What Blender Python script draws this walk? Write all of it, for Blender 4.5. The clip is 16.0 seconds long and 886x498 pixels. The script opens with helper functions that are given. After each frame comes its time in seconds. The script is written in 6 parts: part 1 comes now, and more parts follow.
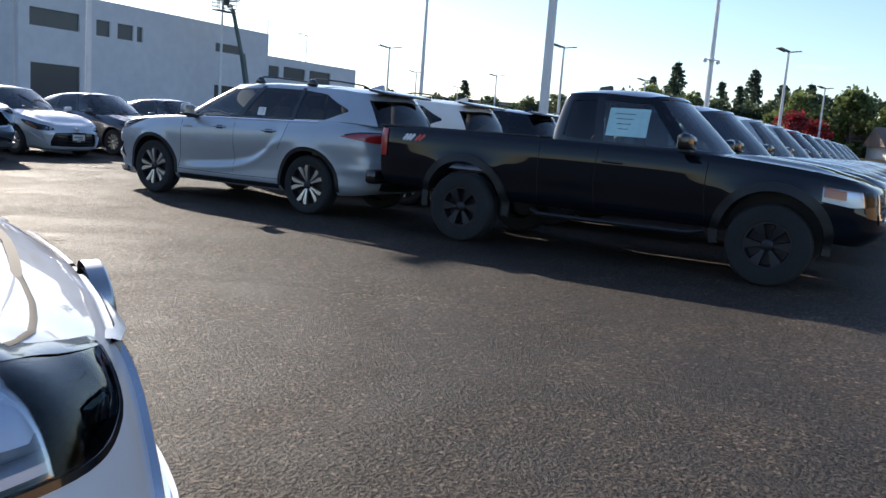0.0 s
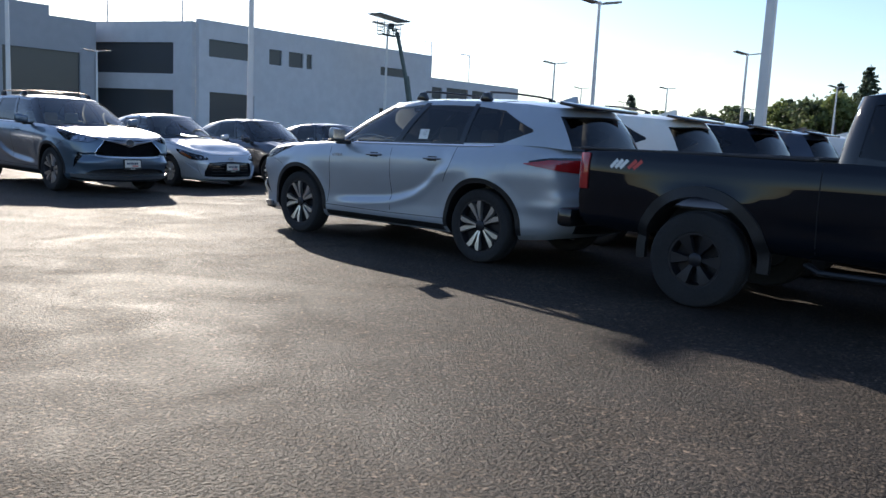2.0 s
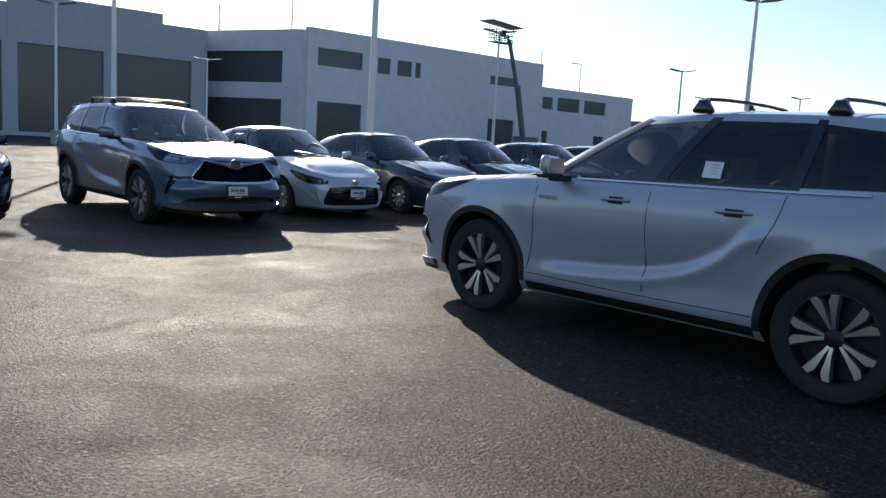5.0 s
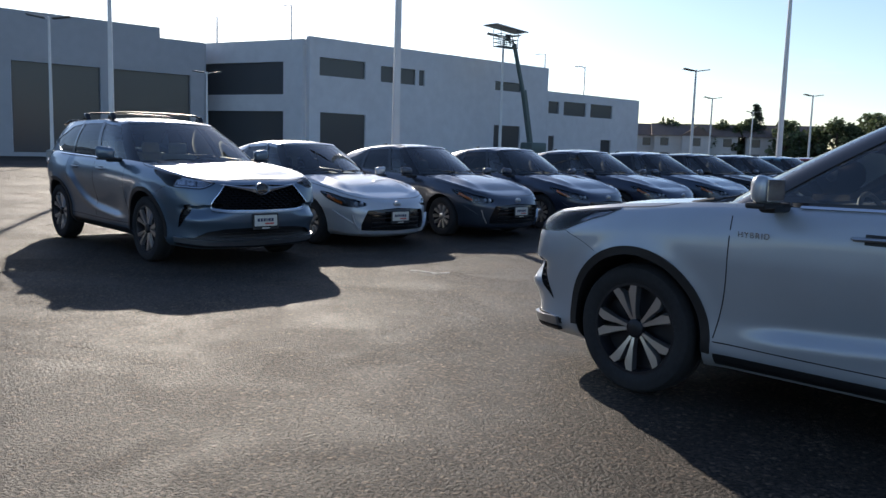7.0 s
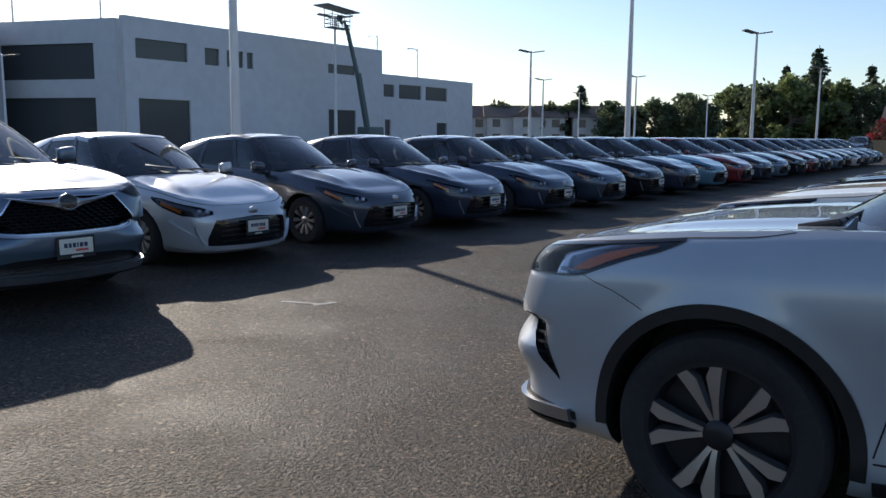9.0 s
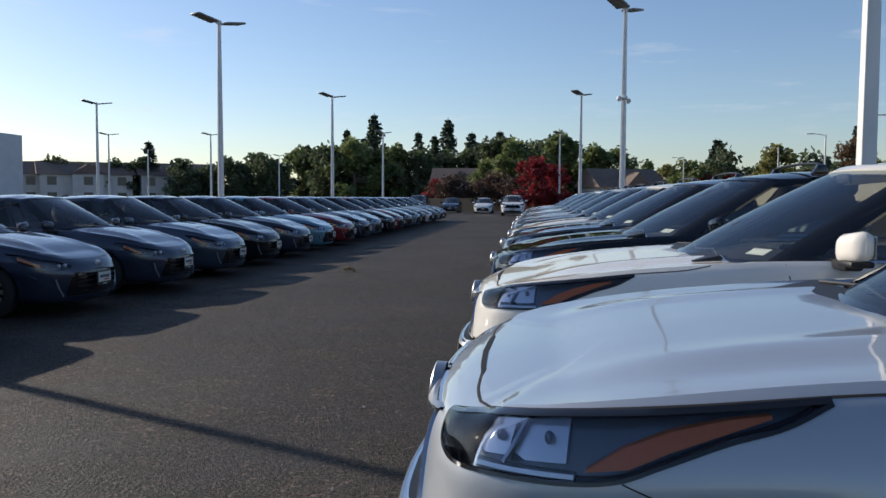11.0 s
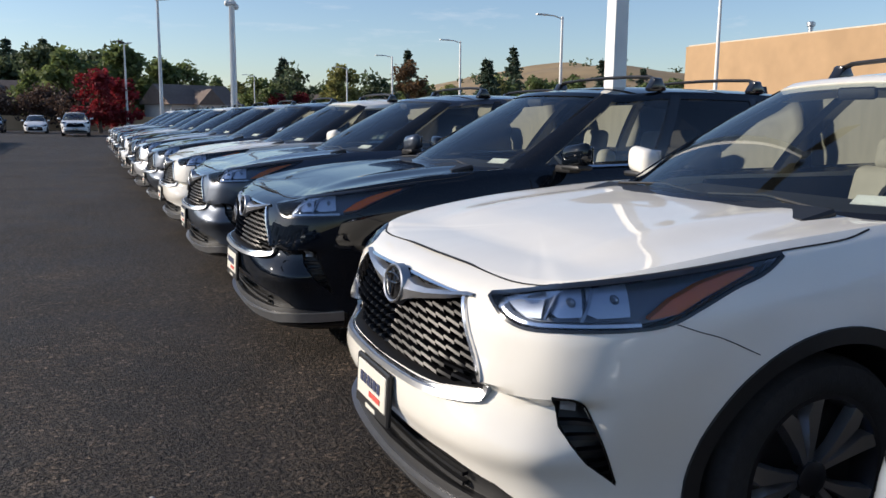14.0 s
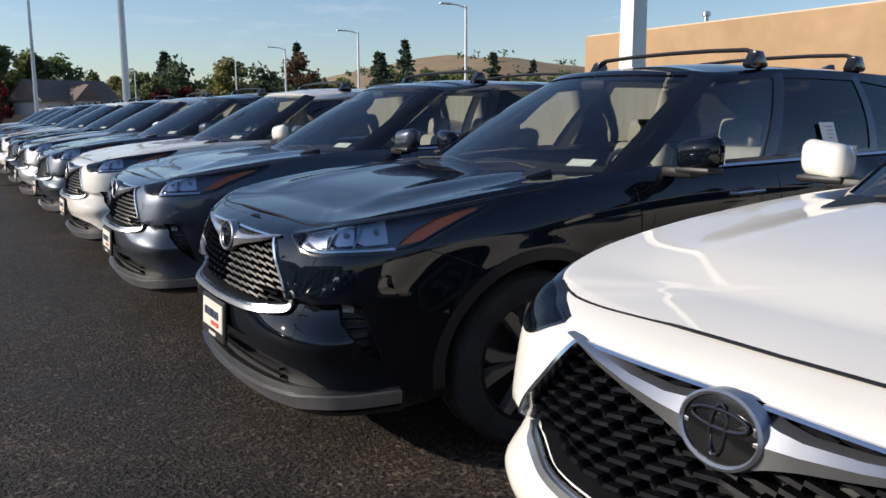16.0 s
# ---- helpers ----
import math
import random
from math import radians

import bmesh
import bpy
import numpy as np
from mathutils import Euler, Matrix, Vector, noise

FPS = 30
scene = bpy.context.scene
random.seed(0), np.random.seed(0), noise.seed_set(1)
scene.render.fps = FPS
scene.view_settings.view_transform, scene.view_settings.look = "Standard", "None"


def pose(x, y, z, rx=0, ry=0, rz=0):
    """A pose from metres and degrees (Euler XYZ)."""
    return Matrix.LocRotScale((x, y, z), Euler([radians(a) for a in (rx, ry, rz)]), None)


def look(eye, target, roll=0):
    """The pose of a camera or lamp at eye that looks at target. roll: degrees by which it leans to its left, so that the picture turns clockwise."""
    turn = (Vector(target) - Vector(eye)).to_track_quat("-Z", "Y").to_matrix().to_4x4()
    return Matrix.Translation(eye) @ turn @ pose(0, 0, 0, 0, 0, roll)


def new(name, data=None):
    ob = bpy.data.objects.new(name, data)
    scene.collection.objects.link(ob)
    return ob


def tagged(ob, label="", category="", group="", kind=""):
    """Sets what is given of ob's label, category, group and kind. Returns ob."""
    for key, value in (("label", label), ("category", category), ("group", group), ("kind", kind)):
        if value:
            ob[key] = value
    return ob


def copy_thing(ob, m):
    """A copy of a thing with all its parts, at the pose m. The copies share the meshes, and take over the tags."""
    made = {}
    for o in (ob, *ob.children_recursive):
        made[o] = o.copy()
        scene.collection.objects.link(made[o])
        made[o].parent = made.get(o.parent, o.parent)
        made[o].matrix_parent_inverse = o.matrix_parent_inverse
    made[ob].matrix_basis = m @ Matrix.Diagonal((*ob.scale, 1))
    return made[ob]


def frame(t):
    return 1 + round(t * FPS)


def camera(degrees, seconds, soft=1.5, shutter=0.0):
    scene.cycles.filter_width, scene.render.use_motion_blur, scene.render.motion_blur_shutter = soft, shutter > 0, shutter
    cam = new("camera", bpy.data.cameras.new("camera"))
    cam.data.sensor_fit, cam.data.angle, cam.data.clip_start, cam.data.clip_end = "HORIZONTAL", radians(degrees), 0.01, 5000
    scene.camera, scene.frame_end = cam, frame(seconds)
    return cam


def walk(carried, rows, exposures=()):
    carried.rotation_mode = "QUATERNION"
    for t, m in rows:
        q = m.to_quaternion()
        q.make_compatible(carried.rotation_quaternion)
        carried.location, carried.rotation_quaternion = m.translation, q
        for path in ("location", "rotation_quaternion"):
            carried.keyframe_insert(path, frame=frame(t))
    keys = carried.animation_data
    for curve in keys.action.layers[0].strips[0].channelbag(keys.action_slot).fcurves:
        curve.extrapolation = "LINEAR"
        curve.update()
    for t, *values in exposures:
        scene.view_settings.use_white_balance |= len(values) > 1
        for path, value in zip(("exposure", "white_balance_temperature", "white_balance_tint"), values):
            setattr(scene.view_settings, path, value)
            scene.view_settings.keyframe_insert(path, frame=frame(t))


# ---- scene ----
cam = camera(56.8, 16.0)
METRES, EYE, TILT, LEAN, TURN = 17.26, 1.22, 0.0, 0.0, 29.9
PATH = [
    (0, (0.616, 0.458, 1.237), (-0.342, 2.189, 0.946), 4.3),
    (0.5, (0.373, 0.954, 1.248), (-0.659, 2.644, 0.967), 3.7),
    (1, (-0.017, 1.435, 1.251), (-1.117, 3.08, 0.965), 4.6),
    (1.5, (-0.405, 1.822, 1.261), (-1.57, 3.425, 0.992), 4.4),
    (2, (-1.005, 2.277, 1.263), (-2.287, 3.788, 0.992), 2.8),
    (2.5, (-1.549, 2.663, 1.276), (-2.919, 4.095, 1.007), 2.3),
    (3, (-2.115, 2.942, 1.274), (-3.551, 4.308, 1.003), 2.1),
    (3.5, (-2.614, 3.217, 1.307), (-4.024, 4.604, 1.013), 1.3),
    (4, (-3.218, 3.538, 1.309), (-4.602, 4.952, 1.018), 1.9),
    (4.5, (-3.786, 3.868, 1.342), (-5.176, 5.277, 1.058), 2.0),
    (5, (-4.299, 4.103, 1.366), (-5.751, 5.454, 1.106), 3.3),
    (7.5, (-6.761, 5.074, 1.41), (-8.199, 6.444, 1.174), 0.9),
    (8, (-7.232, 5.367, 1.434), (-8.584, 6.818, 1.179), 0.3),
    (10.5, (-9.329, 6.97, 1.448), (-9.922, 8.873, 1.285), 0.9),
    (11, (-9.683, 7.315, 1.454), (-9.9, 9.299, 1.329), 0.3),
    (11.5, (-9.974, 7.687, 1.454), (-9.857, 9.678, 1.294), 0.1),
    (12, (-10.283, 8.064, 1.453), (-10.029, 10.039, 1.266), 0.3),
    (12.5, (-10.542, 8.479, 1.462), (-10.109, 10.419, 1.245), -0.1),
    (13, (-10.701, 8.869, 1.455), (-10.157, 10.775, 1.189), -0.0),
    (13.5, (-10.928, 9.289, 1.452), (-10.238, 11.143, 1.16), 1.5),
    (14, (-10.998, 9.689, 1.444), (-10.203, 11.497, 1.132), 0.6),
    (14.5, (-11.064, 10.08, 1.434), (-10.272, 11.889, 1.118), 0.3),
    (15, (-11.13, 10.518, 1.442), (-10.258, 12.286, 1.107), 0.4),
    (15.5, (-11.095, 10.943, 1.437), (-10.107, 12.647, 1.088), 0.2),
    (16, (-11.124, 11.409, 1.418), (-10.099, 13.095, 1.091), -0.2),
]
walk(cam, [(t, look(eye, target, roll)) for t, eye, target, roll in PATH],
     [(0.0, 0.75), (3.0, 0.6), (5.0, 0.5), (7.5, 0.35), (8.2, 0.35), (10.5, 0.15), (11.5, 0.05), (13.0, 0.32), (16.0, 0.22)])

# ---- world and light ----
SUN_AZ, SUN_EL = 153.3, 21.0
world = bpy.data.worlds.new("world")
scene.world = world
world.use_nodes = True
wt = world.node_tree
sky = wt.nodes.new("ShaderNodeTexSky")
sky.sky_type = "NISHITA"
sky.sun_disc = False
sky.sun_elevation = radians(SUN_EL)
sky.sun_rotation = radians(90 - SUN_AZ)
sky.air_density, sky.dust_density, sky.ozone_density = 1.0, 0.45, 1.0
# thin cirrus in the sky
geo = wt.nodes.new("ShaderNodeTexCoord")
mp = wt.nodes.new("ShaderNodeMapping")
mp.inputs["Rotation"].default_value = (0, 0, radians(25))
mp.inputs["Scale"].default_value = (2.2, 5.0, 16.0)
cn = wt.nodes.new("ShaderNodeTexNoise")
cn.inputs["Scale"].default_value = 1.6
cn.inputs["Detail"].default_value = 7
cn.inputs["Roughness"].default_value = 0.62
cr = wt.nodes.new("ShaderNodeValToRGB")
cr.color_ramp.elements[0].position, cr.color_ramp.elements[1].position = 0.60, 0.86
cr.color_ramp.elements[1].color = (0.6, 0.6, 0.6, 1)
cm = wt.nodes.new("ShaderNodeMix")
cm.data_type = "RGBA"
cm.inputs[7].default_value = (7.0, 7.0, 7.4, 1)
bg = wt.nodes["Background"]
bg.inputs["Strength"].default_value = 0.11
wt.links.new(geo.outputs["Generated"], mp.inputs["Vector"])
wt.links.new(mp.outputs["Vector"], cn.inputs["Vector"])
wt.links.new(cn.outputs["Fac"], cr.inputs["Fac"])
wt.links.new(cr.outputs["Color"], cm.inputs[0])
tone = wt.nodes.new("ShaderNodeMix")
tone.data_type, tone.blend_type = "RGBA", "MULTIPLY"
tone.inputs[0].default_value = 1.0
tone.inputs[7].default_value = (0.85, 0.94, 1.14, 1)
wt.links.new(sky.outputs["Color"], tone.inputs[6])
wt.links.new(tone.outputs[2], cm.inputs[6])
wt.links.new(cm.outputs[2], bg.inputs["Color"])

sun = new("sun", bpy.data.lights.new("sun", "SUN"))
sun.data.energy, sun.data.angle, sun.data.color = 4.6, radians(0.55), (1.0, 0.89, 0.76)
_az, _el = radians(SUN_AZ), radians(SUN_EL)
sun.matrix_world = look((0, 0, 60), (-60 * math.cos(_el) * math.cos(_az), -60 * math.cos(_el) * math.sin(_az), 60 - 60 * math.sin(_el)))


# ---- materials ----
def material(name, color, rough=0.5, metal=0.0, coat=0.0, spec=0.5, grain=0.0, scale=8.0, bump=0.0, bump_scale=60.0, spread=0.0):
    """A surface with its colour, a two-scale variation (grain) and a fine relief (bump)."""
    m = bpy.data.materials.new(name)
    m.use_nodes = True
    t = m.node_tree
    b = t.nodes["Principled BSDF"]
    b.inputs["Base Color"].default_value = (*color, 1)
    b.inputs["Roughness"].default_value = rough
    b.inputs["Metallic"].default_value = metal
    b.inputs["Specular IOR Level"].default_value = spec
    b.inputs["Coat Weight"].default_value = coat
    b.inputs["Coat Roughness"].default_value = 0.03
    if grain > 0 or bump > 0 or spread > 0:
        tc = t.nodes.new("ShaderNodeTexCoord")
    if grain > 0:
        n1, n2 = t.nodes.new("ShaderNodeTexNoise"), t.nodes.new("ShaderNodeTexNoise")
        n1.inputs["Scale"].default_value, n1.inputs["Detail"].default_value = scale, 6
        n2.inputs["Scale"].default_value, n2.inputs["Detail"].default_value = scale * 0.11, 3
        mul = t.nodes.new("ShaderNodeMath")
        mul.operation = "ADD"
        mr = t.nodes.new("ShaderNodeMapRange")
        mr.inputs["From Min"].default_value, mr.inputs["From Max"].default_value = 0.7, 1.3
        mr.inputs["To Min"].default_value, mr.inputs["To Max"].default_value = 1 - grain, 1 + grain
        mx = t.nodes.new("ShaderNodeVectorMath")
        mx.operation = "SCALE"
        mx.inputs[0].default_value = color
        t.links.new(tc.outputs["Object"], n1.inputs["Vector"])
        t.links.new(tc.outputs["Object"], n2.inputs["Vector"])
        t.links.new(n1.outputs["Fac"], mul.inputs[0])
        t.links.new(n2.outputs["Fac"], mul.inputs[1])
        t.links.new(mul.outputs[0], mr.inputs["Value"])
        t.links.new(mr.outputs[0], mx.inputs["Scale"])
        t.links.new(mx.outputs[0], b.inputs["Base Color"])
    if spread > 0:
        oi = t.nodes.new("ShaderNodeObjectInfo")
        hs = t.nodes.new("ShaderNodeHueSaturation")
        mr2 = t.nodes.new("ShaderNodeMapRange")
        mr2.inputs["To Min"].default_value, mr2.inputs["To Max"].default_value = 1 - spread, 1 + spread
        t.links.new(oi.outputs["Random"], mr2.inputs["Value"])
        t.links.new(mr2.outputs[0], hs.inputs["Value"])
        src = b.inputs["Base Color"].links
        if src:
            t.links.new(src[0].from_socket, hs.inputs["Color"])
        else:
            hs.inputs["Color"].default_value = (*color, 1)
        t.links.new(hs.outputs["Color"], b.inputs["Base Color"])
    if bump > 0:
        nb = t.nodes.new("ShaderNodeTexNoise")
        nb.inputs["Scale"].default_value, nb.inputs["Detail"].default_value = bump_scale, 5
        bp = t.nodes.new("ShaderNodeBump")
        bp.inputs["Strength"].default_value, bp.inputs["Distance"].default_value = bump, 0.01
        t.links.new(tc.outputs["Object"], nb.inputs["Vector"])
        t.links.new(nb.outputs["Fac"], bp.inputs["Height"])
        t.links.new(bp.outputs["Normal"], b.inputs["Normal"])
    return m


def glass_material(name, tint, ior=1.5):
    """Thin glazing: tinted see-through with a Fresnel gloss."""
    m = bpy.data.materials.new(name)
    m.use_nodes = True
    t = m.node_tree
    t.nodes.remove(t.nodes["Principled BSDF"])
    tr, gl, fr, mx = (t.nodes.new("ShaderNode" + k) for k in ("BsdfTransparent", "BsdfGlossy", "Fresnel", "MixShader"))
    tr.inputs["Color"].default_value = (*tint, 1)
    gl.inputs["Roughness"].default_value = 0.02
    fr.inputs["IOR"].default_value = ior
    t.links.new(fr.outputs[0], mx.inputs[0])
    t.links.new(tr.outputs[0], mx.inputs[1])
    t.links.new(gl.outputs[0], mx.inputs[2])
    t.links.new(mx.outputs[0], t.nodes["Material Output"].inputs["Surface"])
    return m


def paint(name, color, metal=0.0, rough=0.45):
    return material(name, color, rough, metal, coat=1.0, spec=0.5 if metal > 0.1 else 0.0, grain=0.05, scale=3.0)


def asphalt_material():
    m = bpy.data.materials.new("asphalt")
    m.use_nodes = True
    t = m.node_tree
    b = t.nodes["Principled BSDF"]
    tc = t.nodes.new("ShaderNodeTexCoord")

    def noise_node(scale, detail, rough=0.5):
        n = t.nodes.new("ShaderNodeTexNoise")
        n.inputs["Scale"].default_value, n.inputs["Detail"].default_value, n.inputs["Roughness"].default_value = scale, detail, rough
        t.links.new(tc.outputs["Object"], n.inputs["Vector"])
        return n

    def ramp(src, stops):
        r = t.nodes.new("ShaderNodeValToRGB")
        while len(r.color_ramp.elements) < len(stops):
            r.color_ramp.elements.new(0.5)
        for e, (p, c) in zip(r.color_ramp.elements, stops):
            e.position, e.color = p, (*c, 1)
        t.links.new(src, r.inputs["Fac"])
        return r

    def mix(kind, a, c, f=1.0):
        x = t.nodes.new("ShaderNodeMix")
        x.data_type, x.blend_type = "RGBA", kind
        x.inputs[0].default_value = f
        t.links.new(a, x.inputs[6])
        t.links.new(c, x.inputs[7])
        return x.outputs[2]

    grit = t.nodes.new("ShaderNodeTexVoronoi")
    grit.inputs["Scale"].default_value = 48
    t.links.new(tc.outputs["Object"], grit.inputs["Vector"])
    big, mid, fine = noise_node(0.22, 5, 0.6), noise_node(1.1, 9, 0.72), noise_node(190, 3)
    mid.inputs["Distortion"].default_value = 0.6
    stone, patch_n = noise_node(50, 3, 0.62), noise_node(0.55, 5, 0.62)
    patch_n.inputs["Distortion"].default_value = 1.2
    base = ramp(big.outputs["Fac"], [(0.3, (0.045, 0.037, 0.031)), (0.5, (0.063, 0.0515, 0.0425)), (0.72, (0.093, 0.075, 0.061))])
    dust = ramp(mid.outputs["Fac"], [(0.33, (0.50, 0.50, 0.51)), (0.52, (0.86, 0.85, 0.83)), (0.64, (1.3, 1.24, 1.15)), (0.75, (2.0, 1.85, 1.65))])
    stones = ramp(grit.outputs["Color"], [(0.0, (0.35, 0.35, 0.36)), (0.55, (0.9, 0.9, 0.9)), (0.8, (1.5, 1.47, 1.4)), (1.0, (3.6, 3.4, 3.1))])
    # shade in the hollows put into the colour, on the relief's own noise
    pit_shade = ramp(stone.outputs["Fac"], [(0.40, (0.12, 0.12, 0.12)), (0.47, (0.85, 0.85, 0.85)), (0.60, (1.35, 1.32, 1.27))])
    col = mix("MULTIPLY", mix("MULTIPLY", mix("MULTIPLY", base.outputs["Color"], dust.outputs["Color"]), stones.outputs["Color"]), pit_shade.outputs["Color"])
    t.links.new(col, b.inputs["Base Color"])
    rr = ramp(mid.outputs["Fac"], [(0.30, (0.58, 0.58, 0.58)), (0.70, (0.80, 0.80, 0.80))])
    t.links.new(rr.outputs["Color"], b.inputs["Roughness"])
    b.inputs["Specular IOR Level"].default_value = 0.26
    # coarse stone relief, stronger where the binder has worn away
    worn = ramp(patch_n.outputs["Fac"], [(0.38, (0.45, 0.45, 0.45)), (0.58, (1.0, 1.0, 1.0))])
    relief = ramp(stone.outputs["Fac"], [(0.38, (0.0, 0.0, 0.0)), (0.49, (0.7, 0.7, 0.7)), (0.66, (1.0, 1.0, 1.0))])
    bp0 = t.nodes.new("ShaderNodeBump")
    bp0.inputs["Strength"].default_value, bp0.inputs["Distance"].default_value = 0.10, 0.03
    bp1 = t.nodes.new("ShaderNodeBump")
    bp1.inputs["Distance"].default_value = 0.017
    bp2 = t.nodes.new("ShaderNodeBump")
    bp2.inputs["Strength"].default_value, bp2.inputs["Distance"].default_value = 0.6, 0.006
    t.links.new(mid.outputs["Fac"], bp0.inputs["Height"])
    t.links.new(relief.outputs["Color"], bp1.inputs["Height"])
    t.links.new(worn.outputs["Color"], bp1.inputs["Strength"])
    t.links.new(fine.outputs["Fac"], bp2.inputs["Height"])
    t.links.new(bp0.outputs["Normal"], bp1.inputs["Normal"])
    t.links.new(bp1.outputs["Normal"], bp2.inputs["Normal"])
    t.links.new(bp2.outputs["Normal"], b.inputs["Normal"])
    return m


ASPHALT = asphalt_material()
PAINT = {
    "silver_blue": paint("silver_blue_paint", (0.41, 0.45, 0.495), 0.35, 0.38),
    "pearl_white": paint("pearl_white_paint", (0.80, 0.77, 0.70), 0.0, 0.4),
    "black": paint("black_paint", (0.004, 0.006, 0.010), 0.0, 0.5),
    "dark_grey": paint("dark_grey_paint", (0.05, 0.062, 0.085), 0.6, 0.38),
    "silver": paint("silver_paint", (0.55, 0.56, 0.57), 0.35, 0.36),
    "blue_grey": paint("blue_grey_paint", (0.045, 0.065, 0.095), 0.5, 0.35),
    "steel_blue": paint("steel_blue_paint", (0.12, 0.17, 0.225), 0.5, 0.35),
    "red": paint("red_paint", (0.20, 0.012, 0.018), 0.3, 0.35),
    "navy": paint("navy_paint", (0.022, 0.032, 0.058), 0.4, 0.38),
    "white": paint("white_paint", (0.80, 0.80, 0.79), 0.0, 0.4),
    "light_blue": paint("light_blue_paint", (0.12, 0.25, 0.32), 0.4, 0.35),
}
GLASS = glass_material("clear_glass", (0.66, 0.76, 0.77), 2.05)
TINT = glass_material("tinted_glass", (0.10, 0.11, 0.12), 1.65)
LENS = glass_material("lamp_lens", (0.92, 0.93, 0.95), 1.35)
TRIM = material("black_trim", (0.012, 0.012, 0.013), 0.5, grain=0.2, scale=30)
GLOSS = material("gloss_black", (0.008, 0.008, 0.009), 0.15, coat=0.5)
GAP = material("panel_gap", (0.006, 0.006, 0.007), 0.8)
CHROME = material("chrome", (0.72, 0.73, 0.75), 0.16, 1.0)
SATIN = material("satin_silver", (0.45, 0.46, 0.48), 0.35, 0.9, grain=0.08, scale=20)
RUBBER = material("tyre_rubber", (0.018, 0.018, 0.019), 0.85, grain=0.3, scale=40, bump=0.3, bump_scale=120)
ALLOY = material("machined_alloy", (0.62, 0.63, 0.65), 0.28, 0.95)
DARKALLOY = material("dark_alloy", (0.03, 0.03, 0.035), 0.4, 0.6)
AMBER = material("amber_plastic", (0.75, 0.17, 0.02), 0.25, coat=0.6)
REDLENS = material("red_lens", (0.38, 0.01, 0.012), 0.15, coat=1.0)
LAMPGREY = material("lamp_housing", (0.42, 0.46, 0.52), 0.28, 0.6)
GRILLEBLACK = material("grille_black", (0.005, 0.005, 0.006), 0.38, spec=0.16)
DARKCHROME = material("dark_chrome", (0.10, 0.10, 0.11), 0.2, 0.9)
LAMPDARK = material("lamp_dark", (0.16, 0.18, 0.21), 0.25, 0.5)
REFLECTOR = material("lamp_reflector", (0.70, 0.74, 0.80), 0.32, 0.85)
CABIN = material("cabin_plastic", (0.025, 0.025, 0.027), 0.7, grain=0.2, scale=20)
BEIGE = material("beige_upholstery", (0.36, 0.33, 0.27), 0.7, grain=0.12, scale=25)
PLATE = material("plate_white", (0.70, 0.67, 0.58), 0.45, grain=0.06, scale=40)
PAPER = material("paper", (0.78, 0.79, 0.76), 0.7, grain=0.05, scale=30)
TEALPAPER = material("teal_paper", (0.42, 0.66, 0.68), 0.6, grain=0.08, scale=20)
INK = material("ink", (0.03, 0.04, 0.09), 0.6)
REDINK = material("red_ink", (0.6, 0.08, 0.06), 0.6)
GALV = material("painted_pole", (0.76, 0.76, 0.74), 0.45, grain=0.08, scale=3, spread=0.05)
STUCCO = material("white_stucco", (0.66, 0.66, 0.67), 0.9, grain=0.08, scale=1.2, bump=0.2, bump_scale=30)
TANWALL = material("tan_stucco", (0.43, 0.28, 0.155), 0.9, grain=0.12, scale=0.9, bump=0.25, bump_scale=20)
PANELGREY = material("grey_panel", (0.40, 0.41, 0.43), 0.6, grain=0.06, scale=1.5)
DARKGLASS = material("building_glass", (0.075, 0.08, 0.085), 0.18, spec=0.45)
CONCRETE = material("concrete", (0.35, 0.34, 0.32), 0.9, grain=0.15, scale=4, bump=0.3, bump_scale=40)


# ---- mesh tools ----
def mesh_from(name, verts, faces, mats=(), idx=None, smooth=True, sharp=None):
    me = bpy.data.meshes.new(name)
    me.from_pydata([tuple(v) for v in verts], [], [tuple(f) for f in faces])
    for m in mats:
        me.materials.append(m)
    if idx is not None:
        me.polygons.foreach_set("material_index", idx)
    if smooth:
        me.polygons.foreach_set("use_smooth", [True] * len(me.polygons))
        if sharp is not None:
            me.set_sharp_from_angle(angle=radians(sharp))
    me.update()
    return me


def part(name, bm, mat, parent, label="", smooth=True, sharp=35):
    """Links a bmesh (or a mesh) as one mesh object under a thing or a part."""
    if isinstance(bm, bmesh.types.BMesh):
        me = bpy.data.meshes.new(name)
        bmesh.ops.recalc_face_normals(bm, faces=bm.faces[:])
        bm.to_mesh(me)
        bm.free()
        if smooth:
            me.polygons.foreach_set("use_smooth", [True] * len(me.polygons))
            me.set_sharp_from_angle(angle=radians(sharp))
    else:
        me = bm
    if not me.materials and mat is not None:
        me.materials.append(mat)
    ob = new(name, me)
    ob.parent = parent
    if label:
        ob["label"] = label
    return ob


def grid_faces(nu, nv, closed_u=False):
    f = []
    for i in range(nu if closed_u else nu - 1):
        for j in range(nv - 1):
            a, b = i * nv + j, ((i + 1) % nu) * nv + j
            f.append((a, b, b + 1, a + 1))
    return f


def box_bm(sx, sy, sz, m=None, bevel=0.0, seg=2, bm=None):
    bm2 = bmesh.new()
    bmesh.ops.create_cube(bm2, size=1)
    bmesh.ops.scale(bm2, vec=(sx, sy, sz), verts=bm2.verts[:])
    if bevel > 0:
        bmesh.ops.bevel(bm2, geom=bm2.edges[:], offset=bevel, segments=seg, profile=0.5, affect="EDGES")
    if m is not None:
        bmesh.ops.transform(bm2, matrix=m, verts=bm2.verts[:])
    if bm is None:
        return bm2
    return join(bm, bm2)


